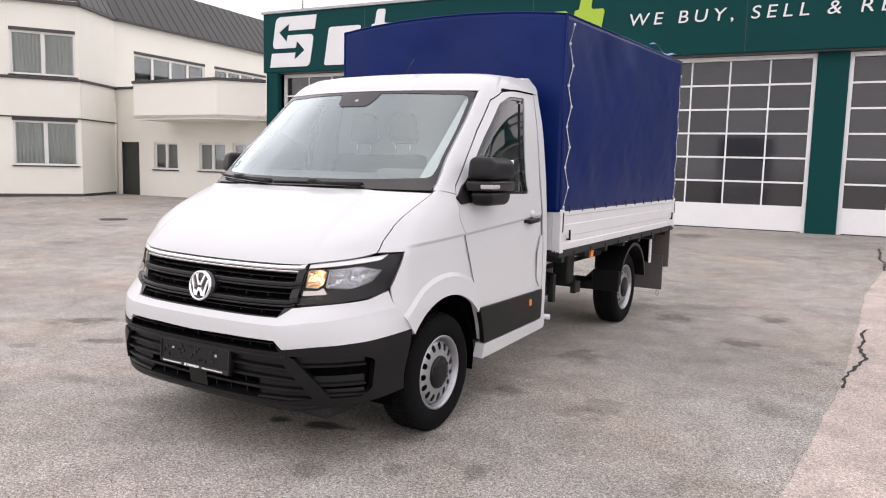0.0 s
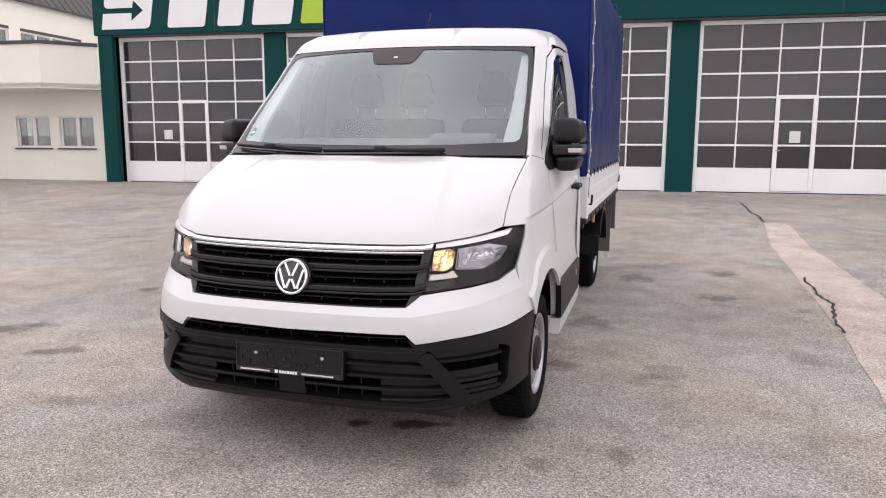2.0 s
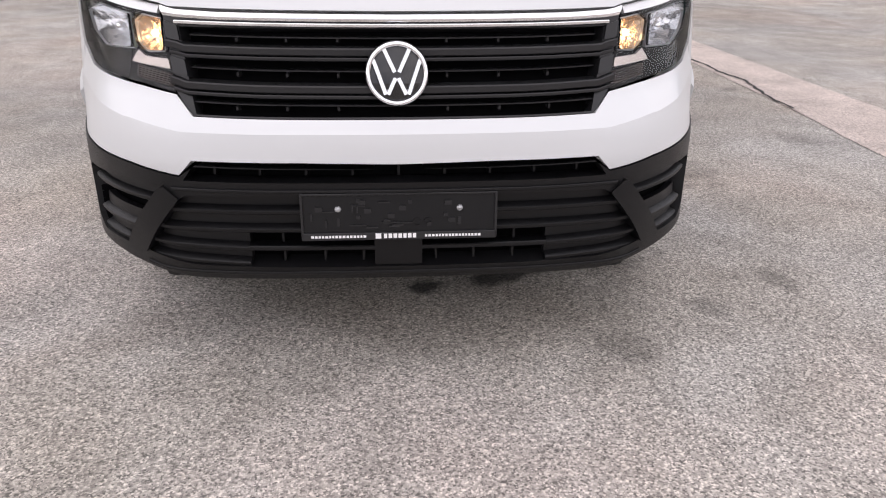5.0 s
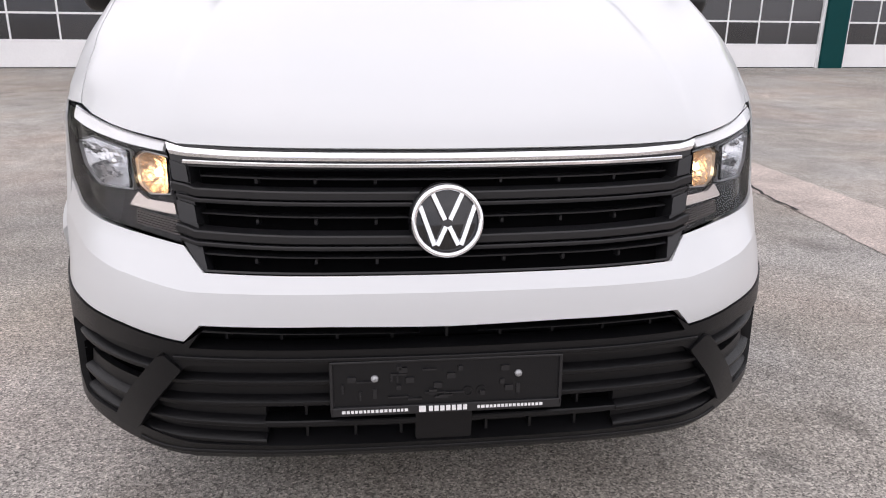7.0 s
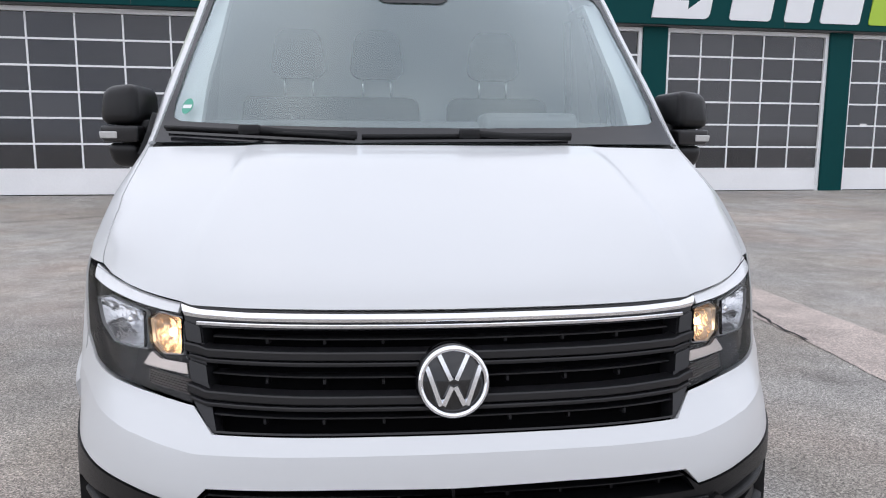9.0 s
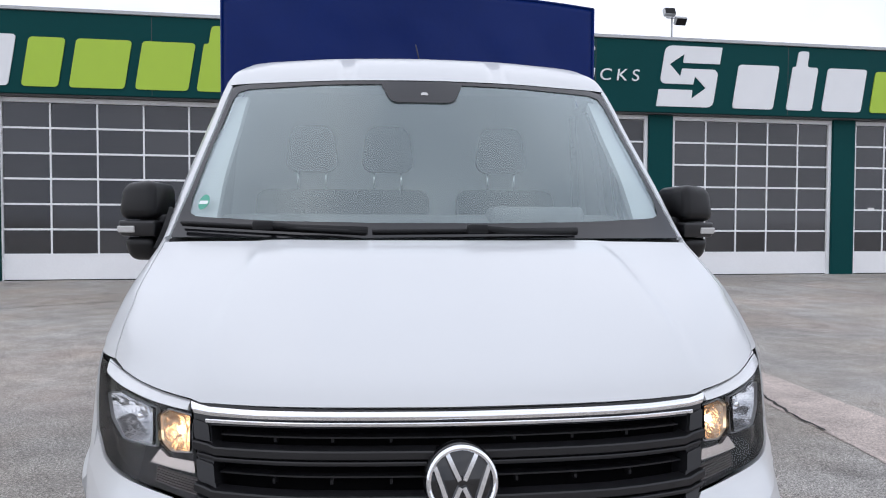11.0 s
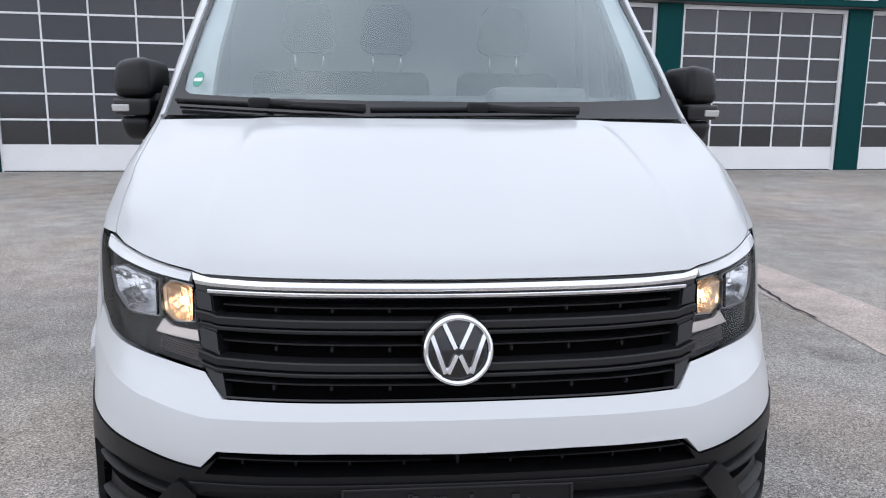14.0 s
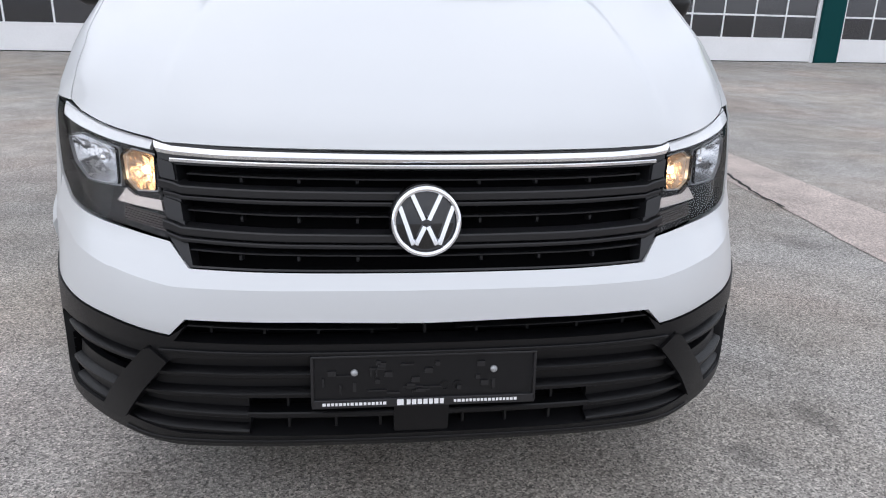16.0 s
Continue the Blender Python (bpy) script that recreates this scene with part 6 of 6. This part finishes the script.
def wheel_at(x, y, sgn, name, size=1.0):
    w = new(name)
    w.parent = TRUCK
    w["label"] = "steel wheel with black hub cap and dark tyre"
    w.matrix_basis = Matrix.Translation((x, y, .345 * size)) @ Matrix.Rotation(0 if sgn > 0 else math.pi, 4, "Z") @ Matrix.Scale(size, 4)
    # tyre, tread outward at x = 0
    prof = [(.212, -.030), (.222, -.012), (.250, -.002), (.285, .002), (.315, -.006), (.333, -.022), (.3415, -.040), (.344, -.070), (.345, -.115), (.344, -.160), (.3415, -.190), (.333, -.208), (.300, -.226), (.250, -.222), (.215, -.20)]
    vs, fs = lathe(prof, 72)
    tyre = link_mesh("tyre", vs, fs, RUBBER, w, "black rubber tyre", True)
    # tread blocks
    tv, tf = [], []
    for i in range(60):
        a = 2 * math.pi * i / 60
        for h0, h1 in ((-.050, -.028), (-.098, -.060), (-.142, -.104), (-.180, -.148)):
            k = len(tv)
            for r in (.342, .3495):
                for h, da in ((h0, 0.012), (h1, 0.02), (h1, 0.092), (h0, 0.084)):
                    rad = r - (.006 if h > -.03 or h < -.2 else 0)
                    tv.append((h, rad * math.cos(a + da), rad * math.sin(a + da)))
            tf += [(k + 4, k + 5, k + 6, k + 7)] + [(k + j, k + (j + 1) % 4, k + 4 + (j + 1) % 4, k + 4 + j) for j in range(4)]
    link_mesh("tread", tv, tf, RUBBER, w)
    # rim: rolled lip and barrel
    vs, fs = lathe([(.200, -.030), (.206, -.012), (.213, -.008), (.219, -.012), (.219, -.020), (.208, -.022), (.199, -.040), (.192, -.075), (.188, -.15), (.19, -.20)], 64)
    link_mesh("rim", vs, fs, SILVER, w, "silver steel rim", True)
    # disc with a ring of holes
    n, holes = 15, []
    vs, fs = [], []
    per = 8
    rings = [(.196, -.062), (.190, -.052), (.183, -.043), (.172, -.034), (.154, -.029), (.134, -.026), (.122, -.025), (.108, -.022), (.09, -.020), (.06, -.020)]
    steps = n * per
    for r, h in rings:
        for i in range(steps):
            a = 2 * math.pi * i / steps
            ph = (i % per) / per * 2 * math.pi
            q = r
            if r in (.172, .134):
                q = r + (1 if r == .172 else -1) * {2: -.008, 3: .002, 4: .005, 5: .002, 6: -.008}.get(i % per, 0)
            vs.append((h, q * math.cos(a), q * math.sin(a)))
    for k in range(len(rings) - 1):
        for i in range(steps):
            j = (i + 1) % steps
            inhole = 2 <= i % per <= 5 and k in (3, 4)
            if k in (3, 4) and inhole:
                continue
            fs.append((k * steps + i, k * steps + j, (k + 1) * steps + j, (k + 1) * steps + i))
    link_mesh("wheel_disc", vs, fs, SILVER, w, "silver disc with round vents", True)
    vs, fs = lathe([(0, -.085), (.19, -.085)], 40)
    link_mesh("brake_disc", vs, fs, CHASSIS, w)
    vs, fs = lathe([(0, .004), (.045, .004), (.066, .000), (.088, -.008), (.096, -.014), (.098, -.024)], 40)
    link_mesh("hub_cap", vs, fs, PLASTIC, w, "black plastic hub cap", True)
    for i in range(6):
        a = 2 * math.pi * (i + .5) / 6
        vs, fs = lathe([(0, -.002), (.008, -.002), (.009, -.012)], 10)
        link_mesh("wheel_bolt", [(p[0], p[1] + .078 * math.cos(a), p[2] + .078 * math.sin(a)) for p in vs], fs, PLASTIC, w)
    return w


FRONT_AXLE, REAR_AXLE = .855, 4.40
for sgn in (1, -1):
    wheel_at(sgn * .937, FRONT_AXLE, sgn, "front_wheel", .955)
    wheel_at(sgn * .895, REAR_AXLE, sgn, "rear_wheel")
    # dark inner wheel housing
    vs, fs = [], []
    for i, a in enumerate(np.radians(np.linspace(-12, 192, 24))):
        for h in (.90, .55):
            vs.append((sgn * h, .855 + .435 * math.cos(a), .335 + .435 * math.sin(a)))
    fs = [(2 * i, 2 * i + 1, 2 * i + 3, 2 * i + 2) for i in range(23)]
    link_mesh("wheel_housing", vs, fs, DEEPBLACK, TRUCK, "", True)
    box("housing_wall", (min(sgn * .55, sgn * .57), .40, .30), (max(sgn * .55, sgn * .57), 1.30, .80), DEEPBLACK, TRUCK)

# underbody
# unseen tray, lowered and lengthened to block light under the truck
box("engine_tray", (-.70, .15, .205), (.70, 2.15, .60), CHASSIS, TRUCK, bevel=.03)
box("bumper_beam", (-.60, .16, .32), (.60, .30, .90), DEEPBLACK, TRUCK)
box("front_firewall", (-.80, .47, .60), (.80, .52, 1.0), DEEPBLACK, TRUCK)
box("front_axle", (-.80, .76, .30), (.80, .86, .39), CHASSIS, TRUCK, bevel=.02)

# ---------------------------------------------------------------- flatbed, cover and chassis
BED0, BED1, BW = 2.375, 5.72, 1.0


def cover_point(u, v, face):
    """Points of the tarpaulin: faces front, rear, near, far, top; u along, v up."""
    half = .985
    y = {"front": BED0, "rear": BED1}.get(face, BED0 + (BED1 - BED0) * u)
    top = 2.555 + .10 * (y - BED0) / (BED1 - BED0)
    if face in ("front", "rear"):
        x = half * (2 * u - 1)
        crown = .062 * max(0.0, 1 - (abs(x) / half) ** 2.2)
        z = 1.165 + v * (top + crown - 1.165)
        p, n = Vector((x, y, z)), Vector((0, -1 if face == "front" else 1, 0))
    elif face == "top":
        x = half * (2 * v - 1)
        p, n = Vector((x, y, top + .062 * max(0.0, 1 - (abs(x) / half) ** 2.2))), Vector((0, 0, 1))
        p.z -= .022 * math.sin(math.pi * ((y - BED0) / .84 % 1)) * max(0.0, 1 - abs(x) / half)
    else:
        sg = 1 if face == "near" else -1
        p, n = Vector((sg * half, y, 1.165 + v * (top - 1.165))), Vector((sg, 0, 0))
    edge = min(1.0, 6 * min(u, 1 - u), 6 * min(v, 1 - v))
    if face != "top":
        folds = noise.noise(Vector((p.x * 1.5 + p.y * 1.5, p.z * .35, 3.1))) * .036 + noise.noise(Vector((p.x * 4 + p.y * 4 + p.z * 2.6, p.z * 1.3, 9.7))) * .022 + noise.noise(Vector((p.x * 9 - p.y * 9 + p.z * 5, p.z * 5, 1.7))) * .006
        drape = math.sin((p.y + p.x) * 23 + 4 * p.z) * .0012 * (1 - v)
        p = p + n * ((folds + drape) * edge + (.006 * (1 - v)))
    return p


cover = new("tarpaulin_cover")
cover.parent = TRUCK
cover["label"] = "blue tarpaulin cover laced with white rope"
for face, nu, nv in (("front", 56, 44), ("rear", 20, 16), ("near", 100, 44), ("far", 60, 24), ("top", 50, 20)):
    vs = [cover_point(i / nu, j / nv, face) for j in range(nv + 1) for i in range(nu + 1)]
    fs = [(j * (nu + 1) + i, j * (nu + 1) + i + 1, (j + 1) * (nu + 1) + i + 1, (j + 1) * (nu + 1) + i) for j in range(nv) for i in range(nu)]
    ob = link_mesh(face + "_sheet" if face in ("front", "rear", "top") else "side_sheet", vs, fs, TARP, cover, "", True)
    so = ob.modifiers.new("thick", "SOLIDIFY")
    so.thickness, so.offset = .004, 0
# seam welts along the corners
for pts in ([(.986, BED0 - .001, 1.17), (.986, BED0 - .001, 2.555)], [(-.986, BED0 - .001, 1.17), (-.986, BED0 - .001, 2.555)], [(.986, BED0, 2.556), (.986, BED1, 2.656)], [(x, BED0 - .001, 2.556 + .062 * (1 - (abs(x) / .985) ** 2.2)) for x in np.linspace(-.985, .985, 13)]):
    vs, fs = tube(pts, .006, 6)
    link_mesh("welt", vs, fs, TARP, cover, "", True)
# lacing at the front and rear corners of the near side
for y0, amp, n in ((2.45, .036, 10), (5.65, .022, 10)):
    pts = [(.999, y0 + (amp if i % 2 else -amp), 1.20 + i * (1.30 / (n - 1))) for i in range(n)]
    rope = link_mesh("lacing_rope", *tube([(p[0] + .003 * (i % 2), p[1], p[2]) for i, p in enumerate(pts)], .0034, 6), ROPE, cover, "white lacing rope", True)
    for p in pts:
        bm = bmesh.new()
        add_box(bm, (p[0] - .004, p[1] - .010, p[2] - .010), (p[0] + .009, p[1] + .010, p[2] + .010), .004, 2)
        part("lacing_hook", bm, ROPE, cover)
for i in range(12):
    y = BED0 + .15 + i * (BED1 - BED0 - .3) / 11
    vs, fs = tube([(.997, y, 1.205), (1.004, y + .004, 1.185), (1.006, y, 1.160)], .005, 5)
    link_mesh("tie_loop", vs, fs, CHASSIS, cover)
# loose lighter flap on the top rear edge
fv = [(.93 + .05 * k, 4.62 + .9 * t, 2.655 + .03 * t + .04 * math.sin(t * 7 + k) * (1 - t * .5) + (.03 if k == 0 else 0)) for t in np.linspace(0, 1, 12) for k in (0, 1)]
link_mesh("loose_flap", fv, [(2 * i, 2 * i + 1, 2 * i + 3, 2 * i + 2) for i in range(11)], mat("faded_blue_sheet", (.12, .2, .42), .5, tint=.3), cover, "faded blue folded flap", True).modifiers.new("thick", "SOLIDIFY").thickness = .004

bed = new("load_bed")
bed.parent = TRUCK
bed["label"] = "aluminium drop side load bed"
board = [(0, 0), (.012, .004), (.012, .050), (.006, .056), (.006, .098), (.010, .104), (.010, .185), (.006, .190), (.006, .250), (.013, .258), (.013, .283), (0, .287), (-.025, .287), (-.025, 0)]
for sgn in (1, -1):
    vs = [(sgn * (BW - .012 + a), y, .883 + b) for y in (BED0 + .075, BED1 - .06) for a, b in board]
    n = len(board)
    fs = [tuple(range(n)), tuple(range(n, 2 * n))] + [(i, (i + 1) % n, (i + 1) % n + n, i + n) for i in range(n)]
    bm = bmesh.new()
    me = bpy.data.meshes.new("t")
    me.from_pydata(vs, [], fs)
    bm.from_mesh(me)
    part("side_board", bm, ALU, bed, "ribbed aluminium side board")
    for y0, y1 in ((BED0, BED0 + .07), (BED1 - .055, BED1)):
        bm = bmesh.new()
        xs = sorted((sgn * (BW - .07), sgn * (BW + .004)))
        add_box(bm, (xs[0], y0, .865), (xs[1], y1, 1.185), .008, 2)
        post = part("corner_post", bm, ALU, bed)
        xs = sorted((sgn * (BW + .003), sgn * (BW + .008)))
        box("post_slot", (xs[0], y0 + .03, 1.02), (xs[1], y0 + .042, 1.16), DEEPBLACK, bed)
    for y in (BED0 + .15, BED1 - .16):
        xs = sorted((sgn * (BW - .002), sgn * (BW + .022)))
        latch = box("latch_plate", (xs[0], y - .018, .955), (xs[1], y + .012, .968), PLASTIC, bed, bevel=.003)
        vs, fs = tube([(sgn * (BW + .016), y, .965), (sgn * (BW + .02), y - .012, 1.03)], .008, 6)
        link_mesh("latch_lever", vs, fs, PLASTIC, bed, "", True)
    xs = sorted((sgn * (BW - .03), sgn * (BW - .002)))
    box("frame_rail", (xs[0], BED0, .832), (xs[1], BED1, .880), CHASSIS, bed, bevel=.004)
    for i in range(9):
        y = BED0 + .3 + i * .36
        xs = sorted((sgn * (BW - .012), sgn * (BW + .006)))
        box("lashing_hook", (xs[0], y, .838), (xs[1], y + .03, .868), CHASSIS, bed, bevel=.004)
box("bed_floor", (-BW + .03, BED0, .845), (BW - .03, BED1, .885), CHASSIS, bed)
box("front_board", (-BW + .07, BED0 + .004, .885), (BW - .07, BED0 + .03, 1.17), ALU, bed, "aluminium front board", bevel=.004)
box("tail_board", (-BW + .06, BED1 - .03, .885), (BW - .06, BED1, 1.17), ALU, bed, "aluminium tail board", bevel=.004)
for i in range(7):
    y = BED0 + .15 + i * .5
    box("cross_member", (-BW + .04, y, .78), (BW - .04, y + .06, .845), CHASSIS, bed, bevel=.004)
chassis = new("chassis_frame")
chassis.parent = TRUCK
chassis["label"] = "black ladder chassis with axle and tank"
for sgn in (1, -1):
    xs = sorted((sgn * .38, sgn * .46))
    box("chassis_rail", (xs[0], 1.6, .58), (xs[1], 5.6, .76), CHASSIS, chassis, bevel=.006)
    for y in (3.85, 4.95):
        box("spring_hanger", (xs[0], y, .42), (xs[1], y + .05, .6), CHASSIS, chassis, bevel=.006)
    vs, fs = tube([(sgn * .47, 3.85, .47), (sgn * .47, 4.40, .36), (sgn * .47, 4.98, .47)], .03, 6)
    link_mesh("leaf_spring", vs, fs, CHASSIS, chassis, "", True)
box("rear_axle", (-.80, 4.34, .29), (.80, 4.46, .41), CHASSIS, chassis, bevel=.04, segments=3)
box("exhaust_box", (.10, 2.5, .42), (.36, 3.4, .60), CHASSIS, chassis, bevel=.05, segments=3)
box("side_tank", (.40, 2.70, .40), (.62, 3.30, .58), CHASSIS, chassis, bevel=.05, segments=3)
box("sub_frame_rail", (.50, 2.26, .655), (.54, 4.0, .765), ALU, chassis, "pale grey sub frame rail", bevel=.006)
for y in (2.42, 2.62, 2.82, 3.02):
    vs, fs = lathe([(0, .030), (.026, .028), (.034, .016), (.036, 0)], 14)
    link_mesh("rail_bracket", [(.54 + a, y + b, .640 + c) for a, b, c in vs], fs, CHASSIS, chassis, "", True)
for y0, y1, z0, z1, x in ((2.34, 2.40, .40, .64, .60), (2.52, 2.60, .44, .58, .72), (3.10, 3.16, .36, .60, .62), (3.30, 3.42, .42, .52, .74)):
    box("hanging_bracket", (x, y0, z0), (x + .05, y1, z1), CHASSIS, chassis, bevel=.008)
link_mesh("air_line", *tube([(.60, 2.30, .58), (.66, 2.8, .50), (.62, 3.3, .54), (.58, 3.9, .48)], .012, 6), RUBBER, chassis, "", True)
box("cable_box", (.55, 3.35, .48), (.70, 3.5, .80), CHASSIS, chassis, bevel=.02)
box("side_reflector", (.965, 3.10, .765), (.985, 3.16, .825), AMBER, chassis, "amber side reflector", bevel=.005)
vs, fs = tube([(.86, 2.30, .44), (.90, 2.34, .40), (.955, 2.36, .395)], .022, 8)
link_mesh("tow_eye", vs, fs, PAINT, chassis, "", True)
for sgn in (1, -1):
    # mudguard over the rear wheel
    prof, vs, fs = [(-.10, .0), (.14, .0), (.14, -.03), (.132, -.03), (.132, -.006), (-.10, -.006)], [], []
    for a in np.radians(np.linspace(8, 172, 28)):
        for h, dr in prof:
            r = .425 + dr
            vs.append((sgn * (.82 + h), REAR_AXLE + r * math.cos(a), .36 + r * math.sin(a)))
    m = len(prof)
    fs = [(i * m + k, i * m + (k + 1) % m, (i + 1) * m + (k + 1) % m, (i + 1) * m + k) for i in range(27) for k in range(m)]
    guard = link_mesh("mudguard", vs, fs, PLASTIC, TRUCK, "black rear mudguard", True)
    sharpen(guard, 40)
    xs = sorted((sgn * .70, sgn * .955))
    box("guard_skirt", (xs[0], REAR_AXLE - .43, .36), (xs[1], REAR_AXLE - .40, .55), PLASTIC, guard, bevel=.008)
    xs = sorted((sgn * .36, sgn * .94))
    flap = box("mud_flap", (xs[0], 5.58, .165), (xs[1], 5.60, .55), FLAP, TRUCK, "grey rubber mud flap", bevel=.004)
    xs = sorted((sgn * .62, sgn * .985))
    box("tail_flap", (xs[0], 5.63, .42), (xs[1], 5.66, .84), FLAP, flap, bevel=.006)
    xs = sorted((sgn * .62, sgn * .86))
    box("lamp_board", (xs[0], 5.30, .50), (xs[1], 5.34, .74), DEEPBLACK, flap, bevel=.006)
    xs = sorted((sgn * .858, sgn * .872))
    box("white_edge", (xs[0], 5.29, .49), (xs[1], 5.35, .74), WHITEPRINT, flap)
    vs, fs = tube([(sgn * (.90 + .018 * math.sin(a)), 5.585, .125 + .030 * math.cos(a)) for a in np.linspace(0, 2 * math.pi, 12)], .004, 5)
    link_mesh("chain_ring", vs, fs, STEEL, flap, "", True)
